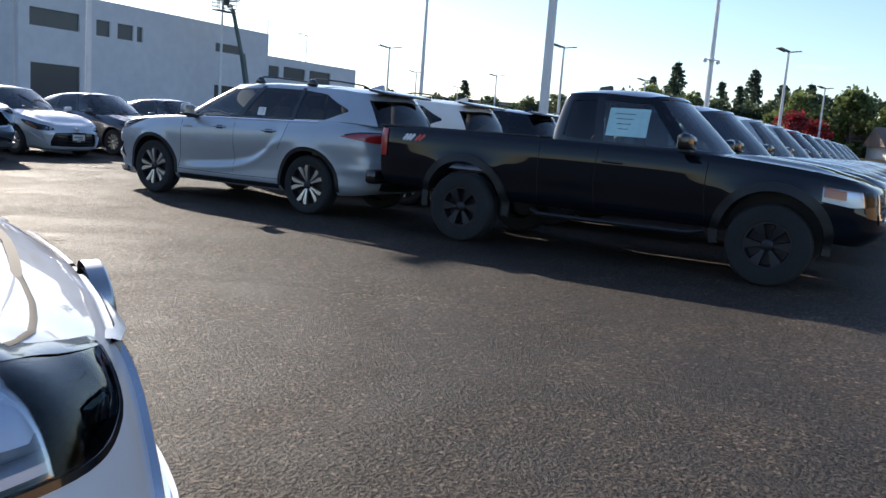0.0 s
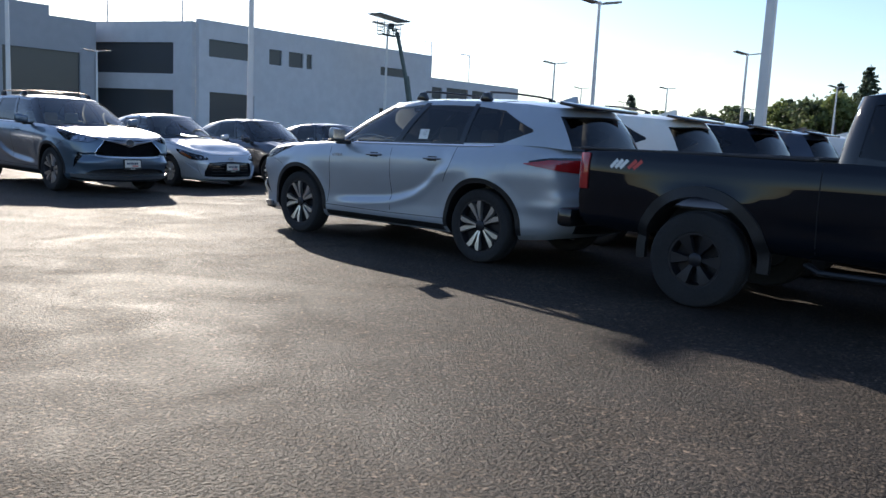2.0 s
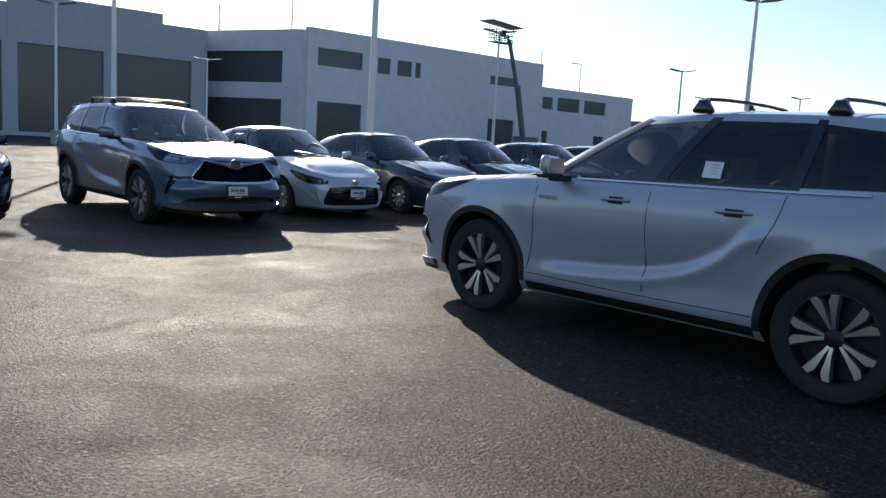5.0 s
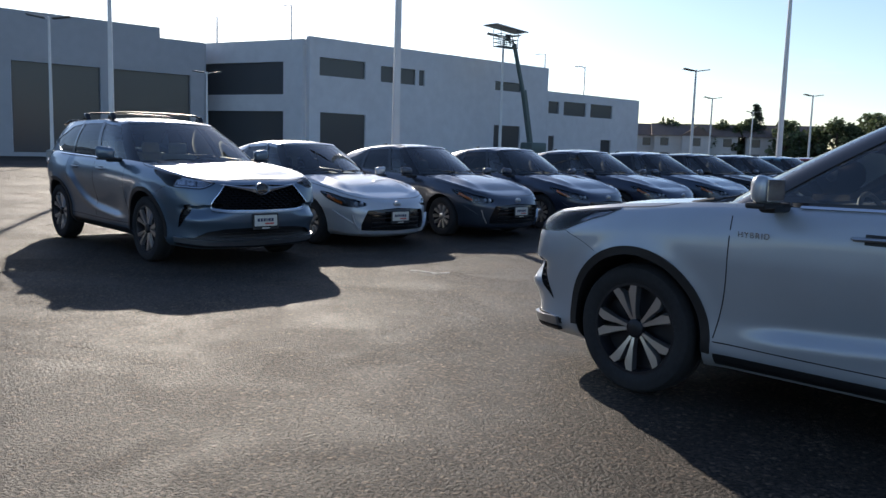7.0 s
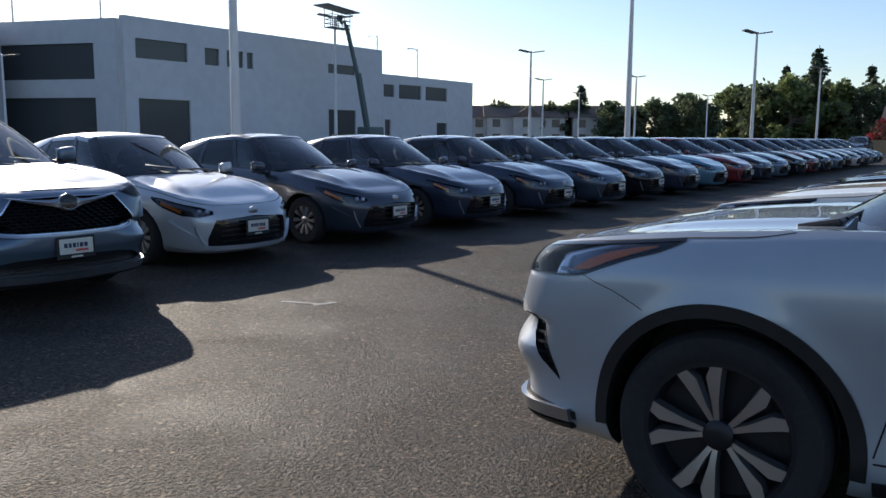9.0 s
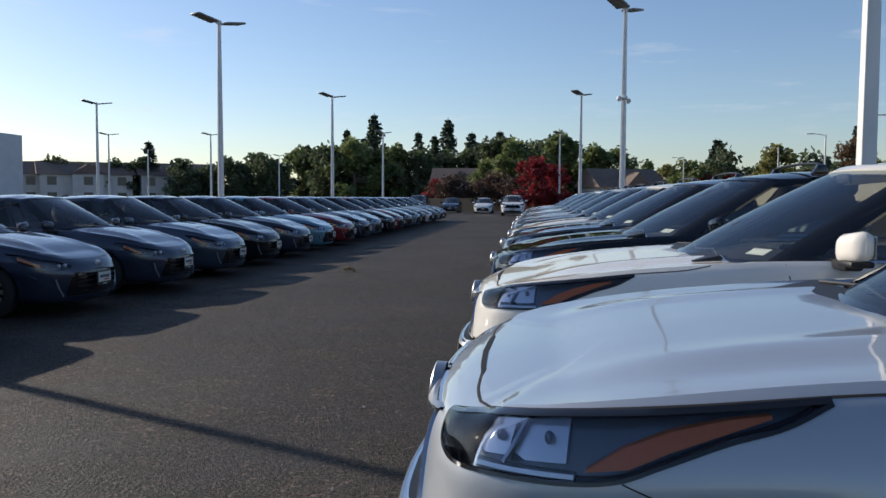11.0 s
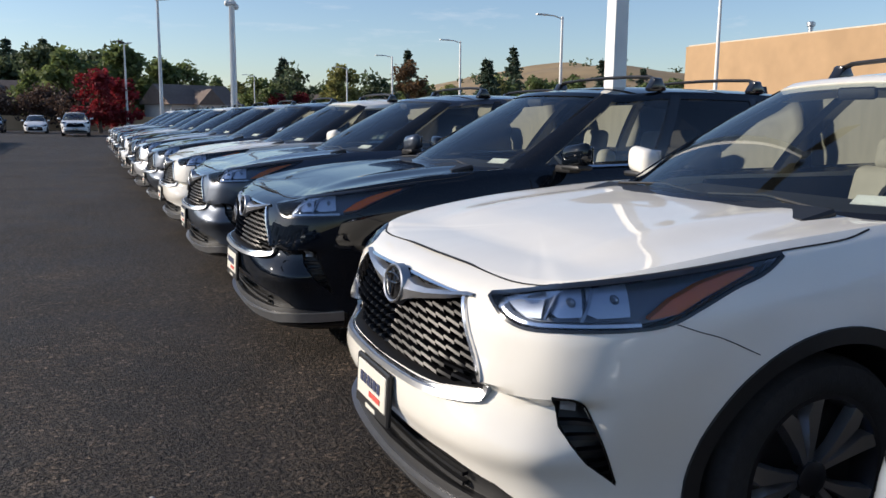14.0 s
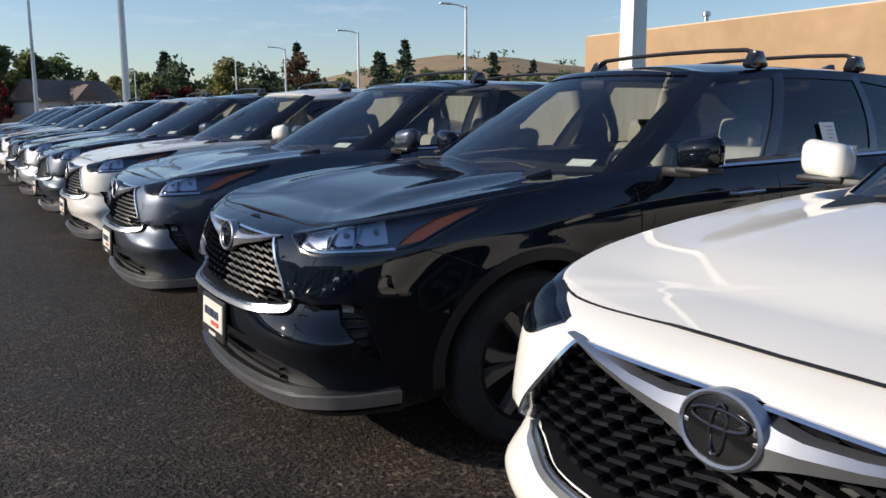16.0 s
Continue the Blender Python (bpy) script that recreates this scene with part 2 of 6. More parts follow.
def join(bm, other):
    me = bpy.data.meshes.new("tmp")
    other.to_mesh(me)
    other.free()
    bm.from_mesh(me)
    bpy.data.meshes.remove(me)
    return bm


def lathe_bm(profile, n=32, axis="Z"):
    """Turns a profile of (radius, height) round an axis."""
    bm = bmesh.new()
    rings = []
    for r, h in profile:
        ring = []
        for k in range(n):
            a = 2 * math.pi * k / n
            c, s = r * math.cos(a), r * math.sin(a)
            p = (c, s, h) if axis == "Z" else ((c, h, s) if axis == "Y" else (h, c, s))
            ring.append(bm.verts.new(p))
        rings.append(ring)
    for a, b in zip(rings, rings[1:]):
        for k in range(n):
            bm.faces.new((a[k], a[(k + 1) % n], b[(k + 1) % n], b[k]))
    bm.faces.new(rings[0])
    bm.faces.new(rings[-1])
    bmesh.ops.recalc_face_normals(bm, faces=bm.faces[:])
    return bm


def tube_bm(points, radius, n=8, squash=1.0, bm=None):
    """A round bar along points; radius may be a list."""
    bm = bm or bmesh.new()
    pts = [Vector(p) for p in points]
    rings = []
    for i, p in enumerate(pts):
        d = (pts[min(i + 1, len(pts) - 1)] - pts[max(i - 1, 0)]).normalized()
        up = Vector((0, 0, 1)) if abs(d.z) < 0.9 else Vector((1, 0, 0))
        s = d.cross(up).normalized()
        u = s.cross(d)
        r = radius[i] if isinstance(radius, (list, tuple)) else radius
        rings.append([bm.verts.new(p + s * (r * math.cos(2 * math.pi * k / n)) + u * (r * squash * math.sin(2 * math.pi * k / n))) for k in range(n)])
    for a, b in zip(rings, rings[1:]):
        for k in range(n):
            bm.faces.new((a[k], a[(k + 1) % n], b[(k + 1) % n], b[k]))
    bm.faces.new(rings[0][::-1])
    bm.faces.new(rings[-1])
    return bm


def smooth_curve(pts, n):
    """n points along a Catmull-Rom curve through pts, evenly spaced."""
    p = np.array(pts, float)
    p = np.vstack([2 * p[0] - p[1], p, 2 * p[-1] - p[-2]])
    out = []
    for i in range(1, len(p) - 2):
        for t in np.linspace(0, 1, 24, endpoint=False):
            a, b, c, d = p[i - 1:i + 3]
            out.append(0.5 * ((2 * b) + (c - a) * t + (2 * a - 5 * b + 4 * c - d) * t * t + (3 * b - a - 3 * c + d) * t ** 3))
    out.append(p[-2])
    out = np.array(out)
    s = np.concatenate([[0], np.cumsum(np.linalg.norm(np.diff(out, axis=0), axis=1))])
    q = np.linspace(0, s[-1], n)
    return np.stack([np.interp(q, s, out[:, k]) for k in range(out.shape[1])], 1), s[-1]


def curve(pts):
    """A smooth function through (x, value) points."""
    xs, ys = np.array([p[0] for p in pts], float), np.array([p[1] for p in pts], float)
    if xs[0] > xs[-1]:
        xs, ys = xs[::-1], ys[::-1]
    h, dl = np.diff(xs), np.diff(ys) / np.diff(xs)
    m = np.zeros(len(xs))
    m[0], m[-1] = dl[0], dl[-1]
    for i in range(1, len(xs) - 1):
        m[i] = 0 if dl[i - 1] * dl[i] <= 0 else 2 * dl[i - 1] * dl[i] / (dl[i - 1] + dl[i])

    def f(x):
        x = min(max(x, xs[0]), xs[-1])
        i = min(max(int(np.searchsorted(xs, x)) - 1, 0), len(h) - 1)
        t = (x - xs[i]) / h[i]
        return float((2 * t ** 3 - 3 * t * t + 1) * ys[i] + (t ** 3 - 2 * t * t + t) * h[i] * m[i] + (3 * t * t - 2 * t ** 3) * ys[i + 1] + (t ** 3 - t * t) * h[i] * m[i + 1])
    return f


# ---- vehicle bodies ----
class Shell:
    """The lower body of a vehicle: a plan outline with upright profiles at nose, flank and tail. Front axle at x = 0, nose to +x."""

    def __init__(self, outline, zbot, ztop, front, side, rear, centre, axles, arch, bulges=(), cabin=None, floor=0.85, crease=0.016, grid=(84, 26), relief=None):
        self.pts, self.length = smooth_curve(outline, 600)
        d = np.gradient(self.pts, axis=0)
        n = np.stack([d[:, 1] * -1, d[:, 0]], 1)
        n /= np.linalg.norm(n, axis=1)[:, None]
        mid = self.pts.mean(0)
        if (n[300] @ np.array([0.0, 1.0])) < 0:
            n = -n
        self.nor = n
        self.s = np.linspace(0, self.length, 600)
        self.zbot, self.ztop, self.F, self.S, self.R, self.zc = curve(zbot), curve(ztop), curve(front), curve(side), curve(rear), curve(centre)
        self.axles, self.arch, self.bulges, self.cabin, self.floor, self.crease, self.grid, self.relief = axles, arch, bulges, cabin, floor, crease, grid, relief

    def at_x(self, x):
        """Arc length on the flank at x."""
        return float(np.interp(-x, -self.pts[:, 0], self.s))

    def at_y(self, y, rear=False):
        """Arc length on the nose (or the tail) at y."""
        h = self.pts[:200] if not rear else self.pts[400:][::-1]
        s = self.s[:200] if not rear else self.s[400:][::-1]
        return math.copysign(float(np.interp(abs(y), h[:, 1], s)), y if y else 1)

    def point(self, a, z, d=0.0):
        """The point of the skin at arc length a (left positive) and height z, d metres proud."""
        sg, a = (1 if a >= 0 else -1), min(abs(a), self.length)
        x0, y0 = np.interp(a, self.s, self.pts[:, 0]), np.interp(a, self.s, self.pts[:, 1])
        nx, ny = np.interp(a, self.s, self.nor[:, 0]), np.interp(a, self.s, self.nor[:, 1])
        l = math.hypot(nx, ny)
        nx, ny = nx / l, ny / l
        zb, zt = self.zbot(x0), self.ztop(x0)
        v = (z - zb) / (zt - zb)
        wf, wr = max(nx, 0) ** 2, max(-nx, 0) ** 2
        i = wf * self.F(v) + wr * self.R(v) + (1 - wf - wr) * self.S(v)
        for ax in self.axles:
            r = math.hypot(x0 - ax, z - self.arch[1])
            i -= 0.022 * math.exp(-((r - self.arch[0] - 0.015) / 0.06) ** 2) * abs(ny) ** 3
        for bx, bz, sx, sz, amt in self.bulges:
            i -= amt * math.exp(-((x0 - bx) / sx) ** 2 - ((z - bz) / sz) ** 2)
        if self.relief:
            i += self.relief(x0, z)
        x, y = x0 - nx * (i - d), y0 - ny * (i - d)
        return Vector((x, sg * max(y, 0.0), z))

    def tub(self):
        """The closed lower body with bonnet and cabin floor."""
        nh, nv = self.grid
        al = np.linspace(0, self.length, nh)
        aa = [*al, *(-al[-2:0:-1])]
        V, mi = [], []
        rows_top = (0.012, 0.03, 0.06, 0.11, 0.16, 0.21, 0.27, 0.33, 0.39, 0.45, 0.52, 0.62, 0.8, 1.0)
        for a in aa:
            x0 = float(np.interp(abs(a), self.s, self.pts[:, 0]))
            zb, zt = self.zbot(x0), self.ztop(x0)
            e0 = self.point(a, zb)
            for w in (1.0, 0.5, 0.12):
                V.append((e0.x, e0.y * (1 - w), zb + 0.02))
            for j in range(nv):
                V.append(self.point(a, zb + (zt - zb) * j / (nv - 1)))
            e = V[-1]
            xs = min(max(e[0], self.pts[-1, 0] + 0.5), self.pts[0, 0] - 0.62)
            for w in rows_top:
                x, y = e[0] + (xs - e[0]) * w, e[1] * (1 - w)
                z = zt + (self.zc(x) - zt) * (1 - (1 - w) ** 2.2)
                if self.cabin:
                    k = min(max((self.cabin[0] - x) / 0.10, 0), 1) * min(max((x - self.cabin[1]) / 0.10, 0), 1)
                    k *= min(max((w - 0.05) / 0.06, 0), 1)
                    z = z + (self.floor - z) * k
                if x > -0.5:
                    f = min(max((0.75 - x) / 0.5, 0), 1) * min(max((x + 0.5) / 0.15, 0), 1)
                    z += self.crease * f * (math.exp(-((abs(y) - 0.50) / 0.075) ** 2) - 0.75 * math.exp(-((abs(y) - 0.68) / 0.09) ** 2))
                V.append((x, y, z))
        nv2 = 3 + nv + len(rows_top)
        faces = grid_faces(len(aa), nv2, True)
        idx = []
        for f in faces:
            c = sum((Vector(V[k]) for k in f), Vector()) / 4
            j = f[0] % nv2
            inside = self.cabin and self.cabin[1] - 0.05 < c.x < self.cabin[0] + 0.02 and j >= 3 + nv + 2
            idx.append(1 if inside or j < 2 else 0)
        return V, faces, idx

    def patch(self, lo, hi, d0, d1, n=None, m=6, side=1):
        """A solid that follows the skin between the curves lo(a) and hi(a), from d0 to d1 proud. lo, hi: lists of (a, z)."""
        a0, a1 = lo[0][0], lo[-1][0]
        n = n or max(4, int(abs(a1 - a0) / 0.03) + 2)
        la, ha = sorted(lo), sorted(hi)
        f = lambda q, t: float(np.interp(t, [p[0] for p in q], [p[1] for p in q]))
        knots = sorted({*np.linspace(a0, a1, n), *[p[0] for p in lo], *[p[0] for p in hi if min(a0, a1) <= p[0] <= max(a0, a1)]})
        bm = bmesh.new()
        G = []
        for d in (d0, d1):
            g = []
            for a in knots:
                zl, zh = f(la, a), f(ha, a)
                g.append([bm.verts.new(self.point(a * side, zl + (zh - zl) * j / (m - 1), d)) for j in range(m)])
            G.append(g)
        k = len(knots)
        for g, flip in ((G[0], True), (G[1], False)):
            for i in range(k - 1):
                for j in range(m - 1):
                    q = (g[i][j], g[i + 1][j], g[i + 1][j + 1], g[i][j + 1])
                    bm.faces.new(q[::-1] if flip else q)
        for i in range(k - 1):
            for j, fl in ((0, False), (m - 1, True)):
                q = (G[0][i][j], G[0][i + 1][j], G[1][i + 1][j], G[1][i][j])
                bm.faces.new(q[::-1] if fl else q)
        for j in range(m - 1):
            for i, fl in ((0, True), (k - 1, False)):
                q = (G[0][i][j], G[0][i][j + 1], G[1][i][j + 1], G[1][i][j])
                bm.faces.new(q if fl else q[::-1])
        bmesh.ops.recalc_face_normals(bm, faces=bm.faces[:])
        return bm

    def band(self, line, width, d0, d1, side=1, n=14):
        """A narrow strip along a line of (a, z) on the skin."""
        p, _ = smooth_curve(line, n) if len(line) > 2 else (np.linspace(line[0], line[1], n), 0)
        t = np.gradient(p, axis=0)
        t /= np.linalg.norm(t, axis=1)[:, None] + 1e-9
        bm = bmesh.new()
        rows = []
        for (a, z), (ta, tz) in zip(p, t):
            row = []
            for o, d in ((-0.5, d0), (-0.5, d1), (0.5, d1), (0.5, d0)):
                row.append(bm.verts.new(self.point((a - tz * width * o) * side, z + ta * width * o, d)))
            rows.append(row)
        for r, q in zip(rows, rows[1:]):
            for k in range(4):
                bm.faces.new((r[k], r[(k + 1) % 4], q[(k + 1) % 4], q[k]))
        bm.faces.new(rows[0])
        bm.faces.new(rows[-1][::-1])
        bmesh.ops.recalc_face_normals(bm, faces=bm.faces[:])
        return bm


def carve(name, verts, faces, idx, mats, cutters, careful=False):
    """The mesh less the cutters (bmeshes), with smooth faces."""
    me = mesh_from(name, verts, faces, mats, idx, smooth=False)
    bm = bmesh.new()
    bm.from_mesh(me)
    bmesh.ops.remove_doubles(bm, verts=bm.verts[:], dist=0.0008)
    bmesh.ops.dissolve_degenerate(bm, edges=bm.edges[:], dist=0.0005)
    bmesh.ops.recalc_face_normals(bm, faces=bm.faces[:])
    bm.to_mesh(me)
    bm.free()
    ob = new("carved", me)
    temp = []
    for c in cutters:
        cme = bpy.data.meshes.new("cutter")
        c.to_mesh(cme)
        c.free()
        for k in mats:
            cme.materials.append(k)
        cme.polygons.foreach_set("material_index", [1] * len(cme.polygons))
        co = new("cutter", cme)
        temp.append(co)
        mod = ob.modifiers.new("cut", "BOOLEAN")
        mod.operation, mod.object, mod.solver = "DIFFERENCE", co, "EXACT"
        mod.use_self = careful
    dg = bpy.context.evaluated_depsgraph_get()
    dg.update()
    out = bpy.data.meshes.new_from_object(ob.evaluated_get(dg))
    for o in (ob, *temp):
        d = o.data
        bpy.data.objects.remove(o)
        bpy.data.meshes.remove(d)
    out.name = name
    out.polygons.foreach_set("use_smooth", [True] * len(out.polygons))
    out.set_sharp_from_angle(angle=radians(32))
    return out


def cylinder_y(x, z, r, y0, y1, n=48):
    bm = lathe_bm([(r, y0), (r, y1)], n, "Y")
    bmesh.ops.translate(bm, vec=(x, 0, z), verts=bm.verts[:])
    bmesh.ops.recalc_face_normals(bm, faces=bm.faces[:])
    return bm


class Cabin:
    """The glazed upper body. keys: rows (bottom xyz, top xyz, v_low, v_high, kind of the bay that follows)."""

    def __init__(self, keys, roof_z, bow=0.035, sub=6):
        self.keys, self.roof_z, self.bow = keys, curve(roof_z), bow
        cols, bays = [], []
        K = len(keys)
        B = np.array([k[0] for k in keys], float)
        T = np.array([k[1] for k in keys], float)
        mir = lambda P: np.vstack([P[1] * (1, -1, 1), P, P[-2] * (1, -1, 1)])
        B, T = mir(B), mir(T)

        def cr(P, i, t):
            a, b, c, d = P[i - 1], P[i], P[i + 1], P[i + 2]
            la, lb, lc = (max(np.linalg.norm(q - p), 1e-4) for p, q in ((a, b), (b, c), (c, d)))
            m1 = ((c - b) / lb + (b - a) / la) / 2 * lb
            m2 = ((d - c) / lc + (c - b) / lb) / 2 * lb
            return (2 * t ** 3 - 3 * t * t + 1) * b + (t ** 3 - 2 * t * t + t) * m1 + (3 * t * t - 2 * t ** 3) * c + (t ** 3 - t * t) * m2
        for i in range(K - 1):
            n = 10 if i == 0 or i == K - 2 else sub
            for q in range(n):
                t = q / n
                lo = keys[i][2] + (keys[i + 1][2] - keys[i][2]) * t
                hi = keys[i][3] + (keys[i + 1][3] - keys[i][3]) * t
                cols.append((cr(B, i + 1, t), cr(T, i + 1, t), lo, hi))
                bays.append(i)
        cols.append((B[-2], T[-2], keys[-1][2], keys[-1][3]))
        self.cols, self.bays = cols, bays

    def spot(self, c, v):
        b, t = Vector(c[0]), Vector(c[1])
        p = b.lerp(t, v)
        out = Vector((p.x - (-2.0), p.y * 2.2, 0))
        if out.length > 0:
            out.normalize()
        return p + out * self.bow * 4 * v * (1 - v)

    def build(self, thing, body_mats, glass_of, names):
        """body_mats: roof paint, pillar, black. glass_of: bay -> material."""
        V, F, I = [], [], []
        NG = 6
        vs = lambda c: [0, c[2]] + [c[2] + (c[3] - c[2]) * k / NG for k in range(1, NG)] + [c[3], (c[3] + 1) / 2, 1]
        nr = len(vs(self.cols[0]))
        nc = len(self.cols)
        W = (0.04, 0.1, 0.2, 0.35, 0.55, 0.75, 1.0)
        for sgn in (1, -1):
            base = len(V)
            for c in self.cols:
                for v in vs(c):
                    p = self.spot(c, v)
                    V.append((p.x, sgn * p.y, p.z))
                e = self.spot(c, 1)
                xs = min(max(e.x, self.cols[-1][1][0] + 0.3), self.cols[0][1][0] - 0.3)
                for w in W:
                    x = e.x + (xs - e.x) * w
                    z = e.z + (self.roof_z(x) - e.z) * (1 - (1 - w) ** 2.4)
                    V.append((x, sgn * e.y * (1 - w), z))
            tot = nr + len(W)
            for i in range(nc - 1):
                kind = self.keys[self.bays[i]][4]
                for j in range(tot - 1):
                    if kind != "pillar" and kind != "paint" and 1 <= j <= NG:
                        continue
                    a, b = base + i * tot + j, base + (i + 1) * tot + j
                    q = (a, b, b + 1, a + 1)
                    F.append(q if sgn > 0 else q[::-1])
                    if j >= nr - 2 or kind == "paint":
                        I.append(0)
                    elif kind == "pillar" or kind == "glass_a":
                        I.append(2 if j < nr - 2 else 0)
                    elif j == 0 and kind != "glass_low":
                        I.append(2)
                    else:
                        I.append(1)
        me = mesh_from("cabin_frame", V, F, body_mats, I, smooth=False)
        bm = bmesh.new()
        bm.from_mesh(me)
        bpy.data.meshes.remove(me)
        bmesh.ops.remove_doubles(bm, verts=bm.verts[:], dist=0.001)
        bmesh.ops.recalc_face_normals(bm, faces=bm.faces[:])
        bmesh.ops.solidify(bm, geom=bm.faces[:], thickness=0.03)
        me = bpy.data.meshes.new("roof_panel")
        bm.to_mesh(me)
        bm.free()
        for m in body_mats:
            me.materials.append(m)
        me.polygons.foreach_set("use_smooth", [True] * len(me.polygons))
        me.set_sharp_from_angle(angle=radians(40))
        frame_ob = part("roof_panel", me, None, thing)
        for bay in range(len(self.keys) - 1):
            kind = self.keys[bay][4]
            if kind in ("pillar", "paint"):
                continue
            cs = [c for c, b in zip(self.cols, self.bays) if b == bay]
            last = [i for i, b in enumerate(self.bays) if b == bay][-1] + 1
            cs.append(self.cols[last])
            whole = bay == 0 or bay == len(self.keys) - 2
            sides = (0,) if whole else (1, -1)
            for sgn in sides:
                if whole:
                    seq = [(c, -1) for c in (cs[::-1] if bay == 0 else cs)] + [(c, 1) for c in (cs[1:] if bay == 0 else cs[-2::-1])]
                else:
                    seq = [(c, sgn) for c in cs]
                GV = []
                for c, s in seq:
                    for k in range(NG + 1):
                        p = self.spot(c, c[2] + (c[3] - c[2]) * k / NG)
                        GV.append((p.x, s * p.y, p.z))
                gme = mesh_from(names[bay], GV, grid_faces(len(seq), NG + 1), (glass_of[bay],))
                gb = bmesh.new()
                gb.from_mesh(gme)
                bmesh.ops.recalc_face_normals(gb, faces=gb.faces[:])
                ctr = Vector((-1.9, 0, 1.3))
                f0 = gb.faces[0]
                if (f0.calc_center_median() - ctr).dot(f0.normal) < 0:
                    bmesh.ops.reverse_faces(gb, faces=gb.faces[:])
                gb.normal_update()
                for vtx in gb.verts:
                    vtx.co -= vtx.normal * 0.006
                gb.to_mesh(gme)
                gb.free()
                gme.polygons.foreach_set("use_smooth", [True] * len(gme.polygons))
                g = part(names[bay], gme, None, thing)
                g.visible_shadow = False
        return frame_ob


# ---- vehicle parts ----
def wheel(parent, x, y, r, width, rim_r, style, side):
    """A wheel with tyre and rim; its outer face looks to the given side."""
    hub = new("wheel", None)
    hub.parent = parent
    hub.location = (x, y, r)
    w = width / 2
    prof = [(rim_r - 0.005, -w * 0.78), (rim_r + 0.012, -w * 0.92), (r - 0.06, -w), (r - 0.022, -w * 0.92), (r - 0.004, -w * 0.72)]
    for k in (-0.42, -0.38, -0.02, 0.02, 0.38, 0.42):
        prof.append((r - (0.008 if abs(k) in (0.38, 0.02) else 0.0), w * k))
    prof += [(r - 0.004, w * 0.72), (r - 0.022, w * 0.92), (r - 0.06, w), (rim_r + 0.012, w * 0.92), (rim_r - 0.005, w * 0.78)]
    bm = bmesh.new()
    n = 36
    rings = [[bm.verts.new((q * math.cos(2 * math.pi * k / n), h, q * math.sin(2 * math.pi * k / n))) for k in range(n)] for q, h in prof]
    for a, b in zip(rings, rings[1:]):
        for k in range(n):
            bm.faces.new((a[k], b[k], b[(k + 1) % n], a[(k + 1) % n]))
    part("tyre", bm, RUBBER, hub)
    f = side * w
    rim = bmesh.new()
    # barrel and inner disc
    prof2 = [(rim_r, 0.80), (rim_r + 0.004, 0.86), (rim_r - 0.012, 0.86), (rim_r - 0.02, 0.70), (rim_r - 0.025, 0.10), (0.06, 0.05), (0.0, 0.05)]
    rings = [[rim.verts.new((q * math.cos(2 * math.pi * k / n), f * h, q * math.sin(2 * math.pi * k / n))) for k in range(n)] for q, h in prof2[:-1]]
    for a, b in zip(rings, rings[1:]):
        for k in range(n):
            rim.faces.new((a[k], b[k], b[(k + 1) % n], a[(k + 1) % n]))
    rim.faces.new(rings[-1])
    part("rim", rim, DARKALLOY, hub)
    sp = bmesh.new()
    count, spread, mat = {"pairs": (5, 0.25, ALLOY), "multi": (10, 0.0, ALLOY), "dark": (6, 0.12, DARKALLOY)}[style]
    for k in range(count):
        for o in ((-1, 1) if spread else (0,)):
            a0, a1 = 2 * math.pi * k / count + o * spread * 0.6, 2 * math.pi * k / count + o * spread * 1.05
            vs = []
            for q, a, hw, h in ((0.045, a0, 0.009, 0.66), (rim_r * 0.45, a0 * 0.6 + a1 * 0.4, 0.013, 0.76), (rim_r * 0.8, (a0 + a1) / 2, 0.026, 0.82), (rim_r - 0.010, a1, 0.021, 0.84)):
                d, t = Vector((math.cos(a), 0, math.sin(a))), Vector((-math.sin(a), 0, math.cos(a)))
                c = d * q
                vs.append([sp.verts.new(c - t * hw * 1.35 + Vector((0, f * (h - 0.3), 0))), sp.verts.new(c - t * hw + Vector((0, f * h, 0))),
                           sp.verts.new(c + t * hw + Vector((0, f * h, 0))), sp.verts.new(c + t * hw * 1.35 + Vector((0, f * (h - 0.3), 0)))])
            for p, q in zip(vs, vs[1:]):
                for j in range(4):
                    sp.faces.new((p[j], p[(j + 1) % 4], q[(j + 1) % 4], q[j]))
            sp.faces.new(vs[0])
            sp.faces.new(vs[-1])
    part("spokes", sp, mat, hub)
    cap = lathe_bm([(0.055, f * 0.55), (0.055, f * 0.74), (0.045, f * 0.80), (0.012, f * 0.82)], 20, "Y")
    part("hub_cap", cap, ALLOY if style == "multi" else DARKALLOY, hub)
    return hub


def wing_mirror(parent, x, y, z, s, mat, size=1.0):
    m = new("wing_mirror", None)
    m.parent = parent
    m.location = (x, y * s, z)
    bm = box_bm(0.13 * size, 0.24 * size, 0.155 * size, pose(0, s * 0.17, 0.03), 0.05, 4)
    for v in bm.verts:
        v.co.z += (v.co.y * s - 0.17) * 0.12
        if v.co.x > 0:
            v.co.x -= 0.35 * max(v.co.y * s - 0.17, 0)
    part("cap", bm, mat, m)
    part("skirt", box_bm(0.115 * size, 0.215 * size, 0.03, pose(-0.004, s * 0.165, -0.045 * size), 0.012, 2), TRIM, m)
    part("foot", box_bm(0.10 * size, 0.18, 0.05, pose(-0.01, s * 0.06, -0.055, 0, 0, 0), 0.018, 2), TRIM, m)
    part("mirror_glass", box_bm(0.006, 0.19 * size, 0.115 * size, pose(-0.067 * size, s * 0.17, 0.035), 0.002, 1), CHROME, m)
    return m


